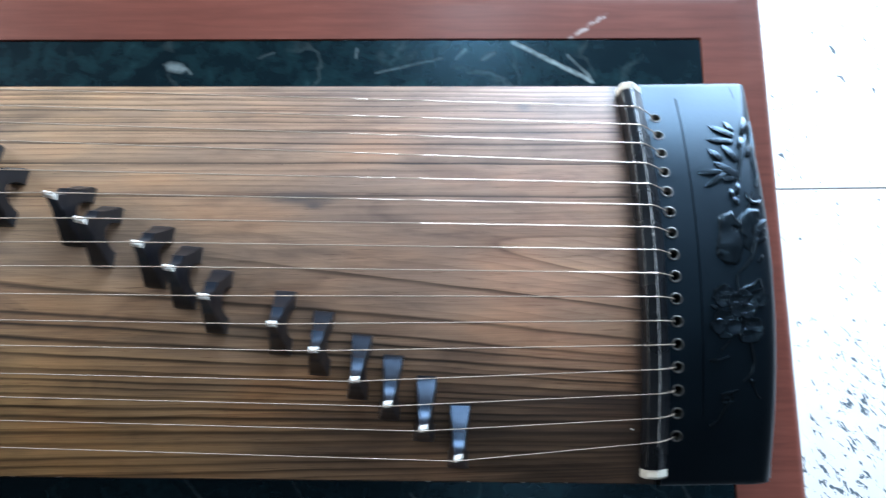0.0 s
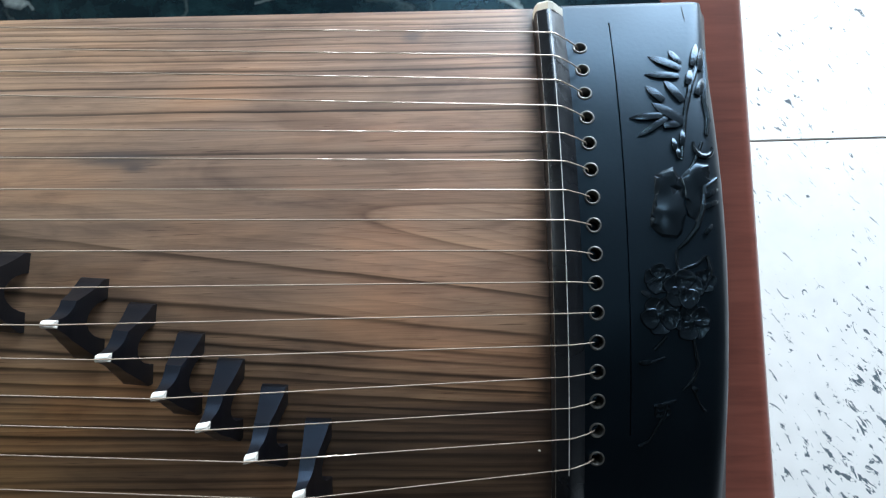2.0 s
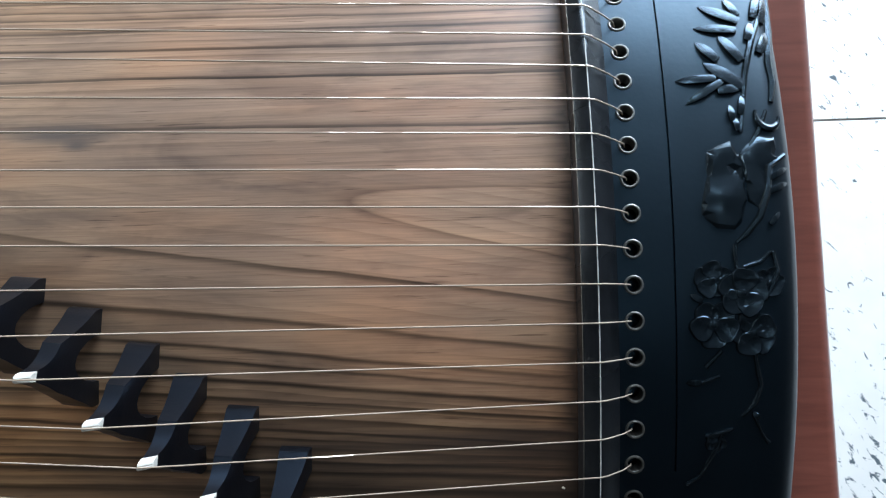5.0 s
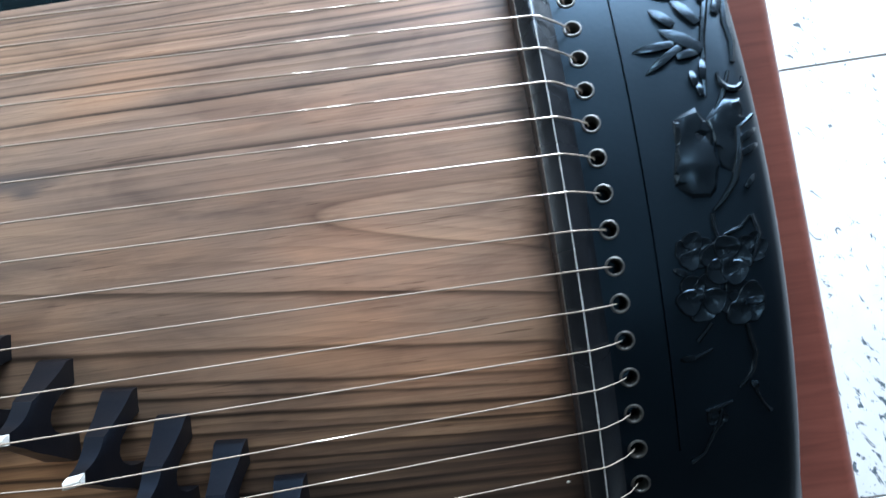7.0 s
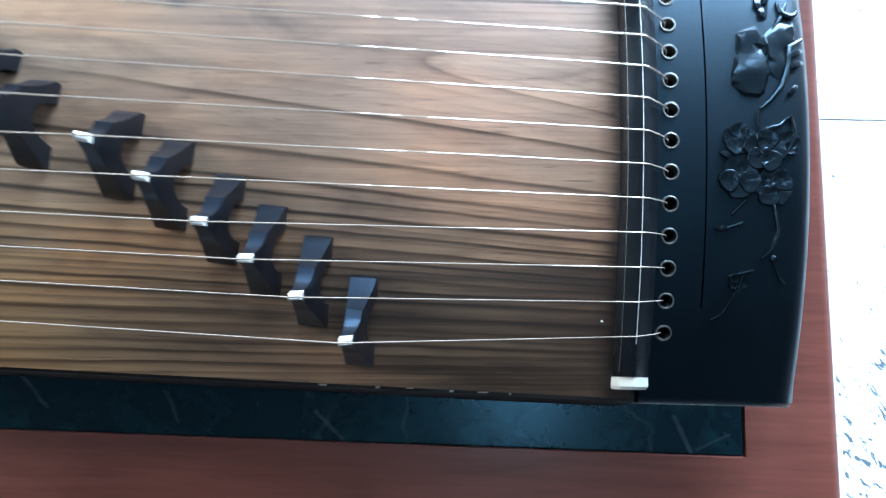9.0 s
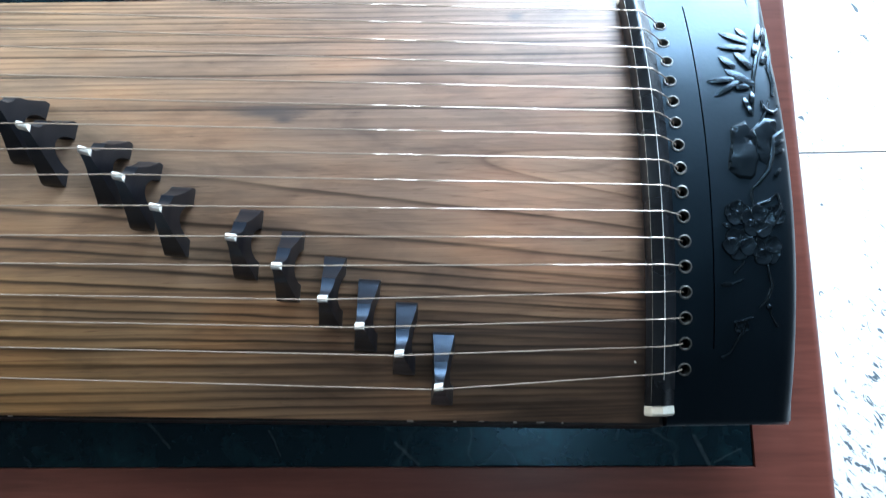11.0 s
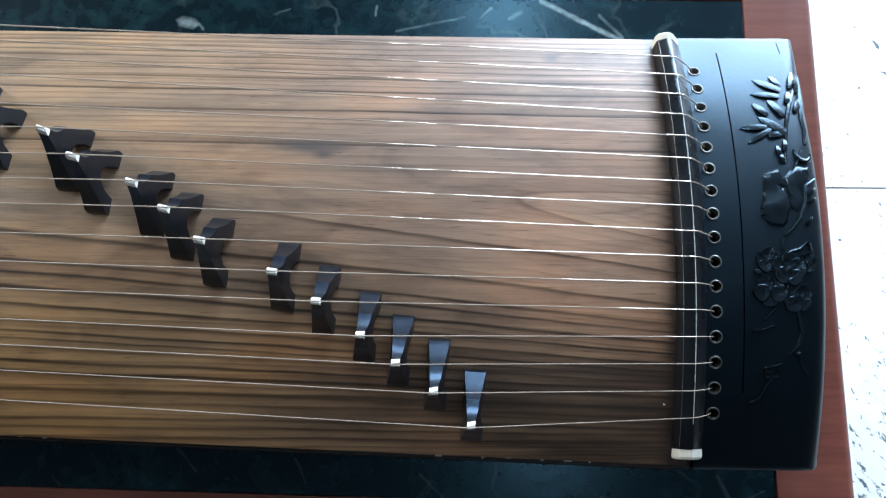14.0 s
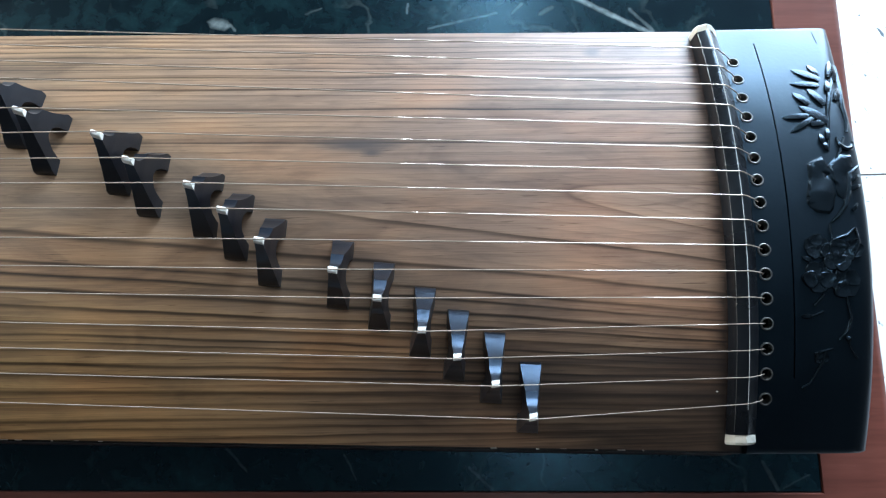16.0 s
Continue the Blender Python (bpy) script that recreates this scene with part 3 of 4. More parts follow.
def deck(x, y):
    """Height of the soundboard's top at a place."""
    x = min(0.0, max(x, -1.4))
    return arch((y + LEAN * x) / (1 + TAPER * x))


TAIL = -1.36
BOTTOM = 0.638
# soundboard: an arched plank of even thickness
sections = []
for k in range(41):
    x = 0.0040 + (TAIL - 0.0040) * k / 40
    ys = [HALF * (2 * j / 32 - 1) for j in range(33)]
    top = [(x, skew(x, y), arch(y) - (0.0012 if abs(y) > HALF - 0.001 else 0)) for y in ys]
    sections.append(top + [(x, skew(x, y), arch(y) - 0.008) for y in ys[::-1]])
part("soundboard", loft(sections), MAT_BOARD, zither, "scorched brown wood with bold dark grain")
for sign in (-1, 1):
    secs = []
    for k in range(21):
        x = 0.0085 + (TAIL - 0.0085) * k / 20
        y0, y1, y2 = sign * (HALF - 0.010), sign * (HALF + 0.0018), sign * (HALF + 0.0060)
        zt = arch(HALF) - 0.0085
        secs.append([(x, skew(x, y0), BOTTOM), (x, skew(x, y0), zt), (x, skew(x, y1), zt), (x, skew(x, y2), BOTTOM)])
    side = part("side_panel", loft(secs), MAT_SIDE, zither, "dark side panel with small pearl inlays")
    # pearl inlays, in short broken runs along the side
    rng = random.Random(5)
    x = -0.02
    while x > -0.70:
        w = rng.uniform(0.0012, 0.0060)
        if rng.random() < 0.5 and not -0.42 < x < -0.16:
            z = arch(HALF) - 0.0083
            y0, y1 = sorted((sign * (HALF + 0.0002), sign * (HALF + rng.uniform(0.0006, 0.0014))))
            bm = block(x - w, x, skew(x, y0), skew(x, y1), z - 0.0006, z + 0.0003, 0.0002, 1)
            part("pearl_inlay", bm, MAT_PEARL, side, "mother-of-pearl chip")
        x -= w + rng.uniform(0.003, 0.016)
part("bottom_board", block(TAIL, 0.085, -HALF + 0.011, HALF - 0.011 + 0.0, BOTTOM, BOTTOM + 0.006), MAT_SIDE, zither)
part("tail_block", loft([[(x, skew(x, y), z) for y, z in [(s * HALF, BOTTOM), (s * HALF, arch(HALF))][::1]] + [(x, skew(x, -s * HALF), z) for z in (arch(HALF), BOTTOM)] for x, s in ((TAIL, -1), (TAIL - 0.05, -1))]), MAT_BLACK, zither)
for x in (0.055, TAIL + 0.10):
    for y in (-0.10, 0.10):
        part("foot", tube([(x, y, TOP + 0.0015), (x, y, BOTTOM)], [0.011, 0.014], 16), MAT_BLACK, zither)

# head block with the row of string holes cut into it
HOLES = [(0.0202 - 0.0001 * k, 0.1218 - 0.01620 * k) for k in range(16)]


HEAD_EDGE = [(-0.0200, 0.0), (-0.0150, 0.0003), (-0.0105, 0.0012), (-0.0065, 0.0032), (-0.0032, 0.0064), (-0.0010, 0.0110), (0.0, 0.0175)]  # rounding of the far end


def head_end(y):
    return 0.0965 + 0.012 * y + 0.25 * max(0.0, y - 0.05) ** 2


def head_round(y):
    """The rounding of the end dies out towards the far corner."""
    return float(np.interp(y, [0.100, 0.157], [1.0, 0.40]))


def head_drop(x, y):
    d = x - head_end(y)
    k = head_round(y)
    return float(np.interp(d, [p[0] * k for p in HEAD_EDGE], [p[1] * k for p in HEAD_EDGE]))


def head_block():
    sections = []
    hy = 0.1575
    ys = sorted({-hy, -hy + 0.0015, -hy + 0.004, hy, hy - 0.0015, hy - 0.004, -0.1085, -0.1075, 0.1400, 0.1403, 0.1407, 0.1410, *[hy * 0.97 * (2 * j / 44 - 1) for j in range(45)]})
    for y in ys:
        zt = arch(min(abs(y), hy - 0.004)) - (0.0035 if abs(y) > hy - 0.0005 else 0.0012 if abs(y) > hy - 0.0020 else 0)
        d = 0.0016 if -0.1080 < y < 0.1405 else 0.0
        gx = 0.0372 + 0.0028 * ((y + 0.105) / 0.245) ** 2
        end = head_end(y) - (0.0020 if abs(y) > hy - 0.0005 else 0.0)
        edge = [(end + dx * head_round(y), y, zt - drop * head_round(y)) for dx, drop in HEAD_EDGE]
        sections.append([(0.0088, y, BOTTOM), (0.0088, y, zt), (gx - 0.0005, y, zt), (gx - 0.0003, y, zt - d), (gx + 0.0003, y, zt - d), (gx + 0.0005, y, zt)] + edge + [(end + 0.0080, y, (edge[-1][2] + BOTTOM + 0.012) / 2), (end + 0.0125, y, BOTTOM + 0.010), (end + 0.0105, y, BOTTOM)])
    bm = loft(sections)
    ob = new("head_block", finish("head_block", bm, MAT_BLACK))
    cutter = bmesh.new()
    for x, y in HOLES:
        tube([(x, y, arch(y) - 0.014), (x, y, arch(y) + 0.006)], 0.0038, 20, cutter)
    cut = new("cutter", finish("cutter", cutter, MAT_HOLE))
    mod = ob.modifiers.new("holes", "BOOLEAN")
    mod.operation, mod.object, mod.solver = "DIFFERENCE", cut, "EXACT"
    dg = bpy.context.evaluated_depsgraph_get()
    me = bpy.data.meshes.new_from_object(ob.evaluated_get(dg))
    # the top keeps the arch's own normals, smooth round the holes
    turned = [Vector(c.vector) for c in me.corner_normals]
    for poly in me.polygons:
        if poly.normal.z > 0.85:
            for k in poly.loop_indices:
                co = me.vertices[me.loops[k].vertex_index].co
                if abs(co.y) < 0.1530 and abs(co.z - arch(co.y)) < 2e-4 and co.x < 0.070:
                    turned[k] = Vector((0, 2 * BOW * co.y, 1)).normalized()
    me.normals_split_custom_set(turned)
    ob.modifiers.clear()
    ob.data = me
    bpy.data.objects.remove(cut)
    ob.parent = zither
    ob["label"] = "black lacquered head block with carved bamboo and blossoms"
    return ob


head = head_block()
# pale strip that draws the bright highlight along the head's bottom edge
part("base_rim", block(0.014, 0.1066, -0.1592, 0.1592, BOTTOM + 0.0085, BOTTOM + 0.0105, 0.0006), MAT_RIM, head, "thin pale rim standing in for the edge highlight")

# nut with its bone ends and the pale saddle strip
NUT_PROFILE = [(-0.0066, -0.004), (-0.0066, 0.0118), (-0.0056, 0.0142), (-0.0010, 0.0169), (0.0008, 0.0172), (0.0024, 0.0164), (0.0112, 0.0058), (0.0117, -0.004)]
nut = part("nut", loft([[(x, y, arch(y, h)) for x, h in NUT_PROFILE] for y in [0.144 * (2 * j / 40 - 1) for j in range(41)]]), MAT_NUT, zither, "dark arched wooden nut")
for sign in (-1, 1):
    secs = []
    for y, grow in ((0.1442, 0.95), (0.1490, 0.95), (0.1506, 0.84)):
        cap = [(-0.0070, -0.004), (-0.0070, 0.0108), (-0.0054, 0.0155), (0.0010, 0.0188), (0.0046, 0.0175), (0.0118, 0.0075), (0.0124, -0.004)]
        secs.append([(x * grow, sign * y, arch(0.1475, h * grow)) for x, h in cap])
    part("nut_end", loft(secs), MAT_BONE, nut, "yellowed bone end cap", angle=25)
part("saddle_strip", tube([(0.0010, y, arch(y, 0.0172)) for y in [-0.128 + 0.268 * j / 40 for j in range(41)]], 0.00028, 6), MAT_STRIP, nut, "thin pale saddle strip")

# highlight on the nut's board-side edge, modelled as a thin grey tube
part("nut_edge_glint", tube([(-0.0058, y, arch(y, 0.0139)) for y in [-0.142 + 0.284 * j / 40 for j in range(41)]], 0.00018, 6), MAT_RING, nut, "thin grey line standing in for the nut's edge highlight")

# grommets in the holes
for k, (x, y) in enumerate(HOLES):
    slope = math.atan(-2 * BOW * y)
    bm = bmesh.new()
    rings = []
    for a in range(24):
        ca, sa = math.cos(2 * math.pi * a / 24), math.sin(2 * math.pi * a / 24)
        rings.append([(r * ca, r * sa, h) for r, h in ((0.0032, -0.0060), (0.0032, 0.0002), (0.0034, 0.0006), (0.0039, 0.0007), (0.0044, 0.0004), (0.0045, -0.0004))])
    vs = [[bm.verts.new(p) for p in ring] for ring in rings]
    for a in range(24):
        b = (a + 1) % 24
        for j in range(5):
            bm.faces.new((vs[a][j], vs[b][j], vs[b][j + 1], vs[a][j + 1]))
    ob = part("grommet", bm, MAT_RING, head, "dull metal hole ring" if k == 0 else "")
    ob.matrix_basis = Matrix.Translation((x, y, arch(y))) @ Matrix.Rotation(slope, 4, "X")

# bridges: place of each string's rest, from the bass to the treble
BRIDGE_H = 0.053
RESTS = [(x, y, deck(x, y) + BRIDGE_H) for x, y in (
    (-0.640, 0.1380), (-0.600, 0.1220), (-0.555, 0.1060), (-0.4890, 0.0880), (-0.4650, 0.0645), (-0.4120, 0.0465), (-0.3898, 0.0283), (-0.3504, 0.0114),
    (-0.3287, -0.0052), (-0.3056, -0.0244), (-0.2607, -0.0432), (-0.2339, -0.0606), (-0.2072, -0.0803), (-0.1860, -0.0964), (-0.1631, -0.1126), (-0.1404, -0.1324))]


def bridge_profile():
    """Outline across the strings: narrow crown, hollowed flanks down to a shoulder, straight legs, an arch between the feet."""
    side = [(0.0022, 0.922), (0.0029, 0.820), (0.0040, 0.745), (0.0057, 0.680), (0.0080, 0.628), (0.0112, 0.585), (0.0121, 0.530), (0.0141, 0.420), (0.0166, 0.310), (0.0194, 0.205), (0.0222, 0.115), (0.0226, 0.060), (0.0224, 0.0),
            (0.0112, 0.0), (0.0104, 0.110), (0.0086, 0.220), (0.0058, 0.305), (0.0030, 0.350)]
    pts = [(y, h * BRIDGE_H) for y, h in side]
    # the side towards the player is cut straighter
    plain = dict(zip(range(1, 8), (0.0042, 0.0056, 0.0070, 0.0083, 0.0096, 0.0110, 0.0137)))
    other = [(-plain.get(k, y), z) for k, (y, z) in enumerate(pts)]
    return pts + [(0.0, 0.365 * BRIDGE_H)] + other[::-1]


def bridge_half(z):
    """Half the thickness along the string: slim at the crown, flaring to the feet."""
    return float(np.interp(z / BRIDGE_H, [0.0, 0.10, 0.22, 0.40, 0.58, 0.75, 0.90, 1.0], [0.0077, 0.0075, 0.0068, 0.0055, 0.0045, 0.0033, 0.0025, 0.0023]))


def make_bridge(rest):
    """One bridge: feet on the arched board, crown leaning to the string's rest."""
    x, y, z = rest
    foot_x = x + float(np.interp(x, [-0.39, -0.30, -0.20, -0.14], [-0.0028, -0.0034, -0.0015, 0.0020]))
    foot_y = y + float(np.interp(y, [-0.132, -0.112, -0.080, -0.043, -0.024, 0.028, 0.14], [0.0145, 0.0142, 0.0118, 0.0060, 0.0026, -0.0018, -0.0160]))
    yaw = radians(float(np.interp(x, [-0.39, -0.20, -0.14], [-4.0, -5.5, -3.0])))
    tall = z + 0.0005 - deck(foot_x, foot_y)
    thing = tagged(new("guzheng_bridge"), "ebonised wooden zither bridge with white bone tip, on the soundboard", "bridge", "movable bridges under the strings")
    thing.location = (foot_x, foot_y, deck(foot_x, foot_y))

    def settle(bm):
        for v in bm.verts:
            a, b, h = v.co
            # the crown is cut away towards the nut
            crown = min(1.0, max(0.0, (h / BRIDGE_H - 0.60) / 0.30))
            h -= 0.0040 * crown * max(0.0, (a / bridge_half(h) + 0.5) / 1.5)
            s = h / BRIDGE_H
            px = math.cos(yaw) * a - math.sin(yaw) * b + s * (x - foot_x)
            py = math.sin(yaw) * a + math.cos(yaw) * b + s * (y - foot_y)
            v.co = (px, py, (deck(foot_x + px, foot_y + py) - deck(foot_x, foot_y)) * (1 - s) + s * tall)
        return bm

    # skin in strips across the thickness, so that the faces stay hollow and clean
    prof = bridge_profile()
    rows = [[(s * bridge_half(h) * (1.0 if abs(s) < 0.95 else 0.93), w, h) for w, h in prof] for s in (-1.0, -0.93, 0.93, 1.0)]
    bm = loft(rows, caps=False)
    count, half = len(prof), len(prof) // 2
    bm.verts.ensure_lookup_table()
    for row in (0, 3):
        ring = bm.verts[row * count:(row + 1) * count]
        # outer flank points pair with the points of the arch on the same side, then meet over the arch
        for side in (ring[:half + 1], [ring[-1 - k] for k in range(half)] + [ring[half]]):
            out, inn = side[:13], side[13:]
            pairs = [(12, 0), (11, 0), (10, 1), (9, 2), (8, 3), (7, 4), (6, 5)]
            for (a, c), (b, d) in zip(pairs, pairs[1:]):
                quad = [out[a], out[b], inn[d], inn[c]]
                bm.faces.new([v for k, v in enumerate(quad) if v not in quad[:k]])
        left = [ring[-1 - k] for k in range(half)]
        for k in range(6):
            bm.faces.new((ring[k], ring[k + 1], left[k + 1], left[k]))
        bm.faces.new((ring[6], ring[half], left[6]))
    part("body", settle(bm), MAT_BRIDGE, thing, angle=24)
    z0, z1 = 0.9223 * BRIDGE_H, BRIDGE_H
    h0, h1 = bridge_half(z0) + 0.0001, bridge_half(z1) + 0.0001
    tip = [[(s * (h1 + (h0 - h1) * (z1 - h) / (z1 - z0)), w * 0.0001, h) for w, h in ((-22, z0), (21, z0), (19, z1 - 0.0016), (12, z1 - 0.0003), (4, z1), (2.5, z1 - 0.0006), (-2.5, z1 - 0.0006), (-4, z1), (-12, z1 - 0.0003), (-19, z1 - 0.0016))] for s in (-1, -0.9, 0.9, 1)]
    part("tip", settle(loft(tip)), MAT_CAP, thing, "white bone string rest", angle=25)
    return thing


for rest in RESTS:
    make_bridge(rest)

# strings: tail, rest on the bridge, saddle, down into the hole
for k in range(16):
    hx, hy = HOLES[k]
    sy = 0.1250 - 0.01662 * k
    r = 0.00046 - 0.000009 * k
    rest = Vector(RESTS[k]) + Vector((-0.0018, 0, r * 0.6))
    ty = 0.027 + 0.0153 * (7.5 - k)
    tail = (TAIL + 0.12, ty, deck(TAIL + 0.12, ty) + 0.012)
    sz = arch(sy, 0.0178 + r * 0.5)
    pts = [tail, tuple(rest), (0.0010, sy, sz), (0.0040, sy + (hy - sy) * 0.15, sz - 0.0012), (0.0120, sy + (hy - sy) * 0.6, arch(hy, 0.0088)), (hx - 0.0022, hy, arch(hy, 0.0022)), (hx - 0.0008, hy, arch(hy, -0.003))]
    part("string", tube(pts, r, 8), MAT_STRING, zither, "pale wound metal string" if k == 0 else "")
part("tail_nut", loft([[(x + TAIL + 0.12, skew(TAIL + 0.12, y), arch(y, h)) for x, h in ((-0.008, -0.004), (-0.006, 0.009), (0.0, 0.0112), (0.006, 0.009), (0.008, -0.004))] for y in [0.135 * (2 * j / 20 - 1) for j in range(21)]]), MAT_NUT, zither)

# ---- carving on the head ----


def on_head(x, y, h=0.0):
    return Vector((x, y, arch(y, h) - head_drop(x, y)))


def leaf(a, b, wide, high=0.0015):
    """A pointed leaf in relief from its base a to its tip b, with a midrib ridge."""
    (ax, ay), (bx, by) = a, b
    ux, uy = bx - ax, by - ay
    length = math.hypot(ux, uy)
    nx, ny = -uy / length, ux / length
    secs = []
    for t in (0.0, 0.15, 0.35, 0.55, 0.75, 0.9, 1.0):
        w = wide * (math.sin(math.pi * min(1, t * 0.62 + 0.20)) ** 0.6) * (1 - t ** 7) + 0.00012
        h = high * (0.45 + 0.55 * math.sin(math.pi * min(1.0, t * 0.8 + 0.15))) * (1 - 0.75 * t ** 4)
        x, y = ax + ux * t, ay + uy * t
        secs.append([on_head(x - nx * w, y - ny * w, -0.0004), on_head(x - nx * w * 0.82, y - ny * w * 0.82, h * 0.86), on_head(x, y, h), on_head(x + nx * w * 0.82, y + ny * w * 0.82, h * 0.90), on_head(x + nx * w, y + ny * w, -0.0004)])
    return loft(secs)


def twig(points, radii, h=0.0004):
    return tube([on_head(x, y, h) for x, y in points], radii, 7)


def blossom(cx, cy, r, turn, lift=0.0):
    """A five-petalled flower in relief: cupped overlapping petals round a ridged heart."""
    bm = bmesh.new()
    for k in range(5):
        a = turn + 2 * math.pi * k / 5
        ux, uy = math.cos(a), math.sin(a)
        px, py = cx + 0.56 * r * ux, cy + 0.56 * r * uy
        top = lift + 0.0004 * (k % 2)
        rows = []
        for s, h in ((0.0, 0.0005), (0.35, 0.0006), (0.62, 0.0008), (0.82, 0.0011), (0.95, 0.0012), (1.03, 0.0007), (1.06, -0.0005)):
            row = []
            for j in range(20):
                b = 2 * math.pi * j / 20
                wave = 1.0 + 0.07 * math.cos(3 * b + 1.3 * k) - 0.12 * max(0.0, math.cos(b)) ** 8
                ex, ey = 0.52 * r * s * wave * math.cos(b), 0.54 * r * s * wave * math.sin(b)
                row.append(bm.verts.new(on_head(px + ex * ux - ey * uy, py + ex * uy + ey * ux, (h + top if h > 0 else h) * (1 - 0.35 * (math.cos(b) < -0.3)))) if s else None)
            rows.append(row)
        hub = bm.verts.new(on_head(px, py, 0.0004 + top))
        for j in range(20):
            m = (j + 1) % 20
            bm.faces.new((hub, rows[1][j], rows[1][m]))
            for c, d in zip(rows[1:], rows[2:]):
                bm.faces.new((c[j], d[j], d[m], c[m]))
    for ring_r, high in ((0.27, 0.0011), (0.14, 0.0014)):
        rings = [[bm.verts.new(on_head(cx + ring_r * r * q * math.cos(2 * math.pi * j / 14), cy + ring_r * r * q * math.sin(2 * math.pi * j / 14), h + lift)) for j in range(14)] for q, h in ((1.1, 0.0), (1.0, high * 0.8), (0.7, high))]
        for c, d in zip(rings, rings[1:]):
            for j in range(14):
                m = (j + 1) % 14
                bm.faces.new((c[j], c[m], d[m], d[j]))
        bm.faces.new(rings[-1])
    return bm


def inside(outline, x, y):
    hit = False
    for (ax, ay), (bx, by) in zip(outline, outline[1:] + outline[:1]):
        if (ay > y) != (by > y) and x < (bx - ax) * (y - ay) / (by - ay) + ax:
            hit = not hit
    return hit


def crag(outline, high, features, seed=1, count=26):
    """A carved rock: steep chiselled rim, uneven faceted top with hollows and swellings."""
    rng = random.Random(seed)
    cx, cy = sum(p[0] for p in outline) / len(outline), sum(p[1] for p in outline) / len(outline)

    def height(x, y):
        h = high * rng.uniform(0.84, 1.12)
        for fx, fy, fr, fh in features:
            h += fh * math.exp(-((x - fx) ** 2 + (y - fy) ** 2) / fr ** 2)
        return max(h, 0.0)

    foot = [(cx + (x - cx) * 1.04, cy + (y - cy) * 1.04) for x, y in outline]
    brow = [(cx + (x - cx) * rng.uniform(0.86, 0.94), cy + (y - cy) * rng.uniform(0.86, 0.94)) for x, y in outline]
    inner = []
    xs, ys = [p[0] for p in outline], [p[1] for p in outline]
    while len(inner) < count:
        x, y = rng.uniform(min(xs), max(xs)), rng.uniform(min(ys), max(ys))
        if inside([(cx + (a - cx) * 0.84, cy + (b - cy) * 0.84) for a, b in outline], x, y) and all(math.hypot(x - a, y - b) > 0.0024 for a, b in inner):
            inner.append((x, y))
        elif rng.random() < 0.002:
            break
    flat = foot + brow + inner
    tall = [-0.0005] * len(foot) + [height(*p) * 0.85 for p in brow] + [height(*p) for p in inner]
    places, _, faces, *_ = delaunay_2d_cdt([Vector(p) for p in flat], [], [list(range(len(foot)))], 1, 1e-7)
    bm = bmesh.new()
    verts = [bm.verts.new(on_head(p.x, p.y, tall[k] if k < len(tall) else 0.0)) for k, p in enumerate(places)]
    for f in faces:
        bm.faces.new([verts[k] for k in f])
    return bm


LEAVES = [((0.0780, 0.1040), (0.0600, 0.1140), 0.0030), ((0.0780, 0.1075), (0.0728, 0.1180), 0.0022), ((0.0760, 0.0990), (0.0562, 0.1010), 0.0026), ((0.0650, 0.0825), (0.0560, 0.0930), 0.0028), ((0.0760, 0.0820), (0.0670, 0.0970), 0.0028),
          ((0.0750, 0.0685), (0.0582, 0.0815), 0.0036), ((0.0630, 0.0730), (0.0442, 0.0720), 0.0024), ((0.0655, 0.0712), (0.0480, 0.0600), 0.0022), ((0.0630, 0.0662), (0.0752, 0.0678), 0.0024), ((0.0850, 0.1060), (0.0905, 0.1225), 0.0022), ((0.0890, 0.1030), (0.0935, 0.1195), 0.0022),
          ((0.0850, 0.0860), (0.0915, 0.0985), 0.0026), ((0.0805, 0.0930), (0.0840, 0.1040), 0.0022), ((0.0682, 0.0510), (0.0676, 0.0590), 0.0016), ((0.0720, 0.0540), (0.0738, 0.0640), 0.0016), ((0.0700, 0.0460), (0.0690, 0.0530), 0.0014),
          ((0.0815, 0.0225), (0.0915, 0.0285), 0.0016), ((0.0808, 0.0165), (0.0908, 0.0212), 0.0016), ((0.0805, 0.0018), (0.0855, 0.0075), 0.0014), ((0.0490, -0.0320), (0.0438, -0.0288), 0.0016), ((0.0480, -0.0680), (0.0415, -0.0682), 0.0017), ((0.0730, -0.0845), (0.0710, -0.0810), 0.0015)]
for a, b, w in LEAVES:
    part("carved_leaf", leaf(a, b, w, 0.0021), MAT_CARVED, head, angle=22)
# stems of the bamboo
STEMS = [([(0.0910, 0.1120), (0.0862, 0.1010), (0.0820, 0.0920), (0.0785, 0.0810), (0.0765, 0.0740), (0.0740, 0.0600), (0.0712, 0.0450)], [0.0010, 0.0016, 0.0018, 0.0018, 0.0016, 0.0013, 0.0010]),
         ([(0.0955, 0.1190), (0.0925, 0.0980), (0.0890, 0.0810), (0.0895, 0.0700), (0.0870, 0.0600)], [0.0012, 0.0022, 0.0025, 0.0022, 0.0014]),
         ([(0.0840, 0.0560), (0.0790, 0.0450), (0.0745, 0.0380)], [0.0010, 0.0016, 0.0012])]
for pts, radii in STEMS:
    part("carved_stem", twig(pts, radii, -0.0003), MAT_CARVED, head)
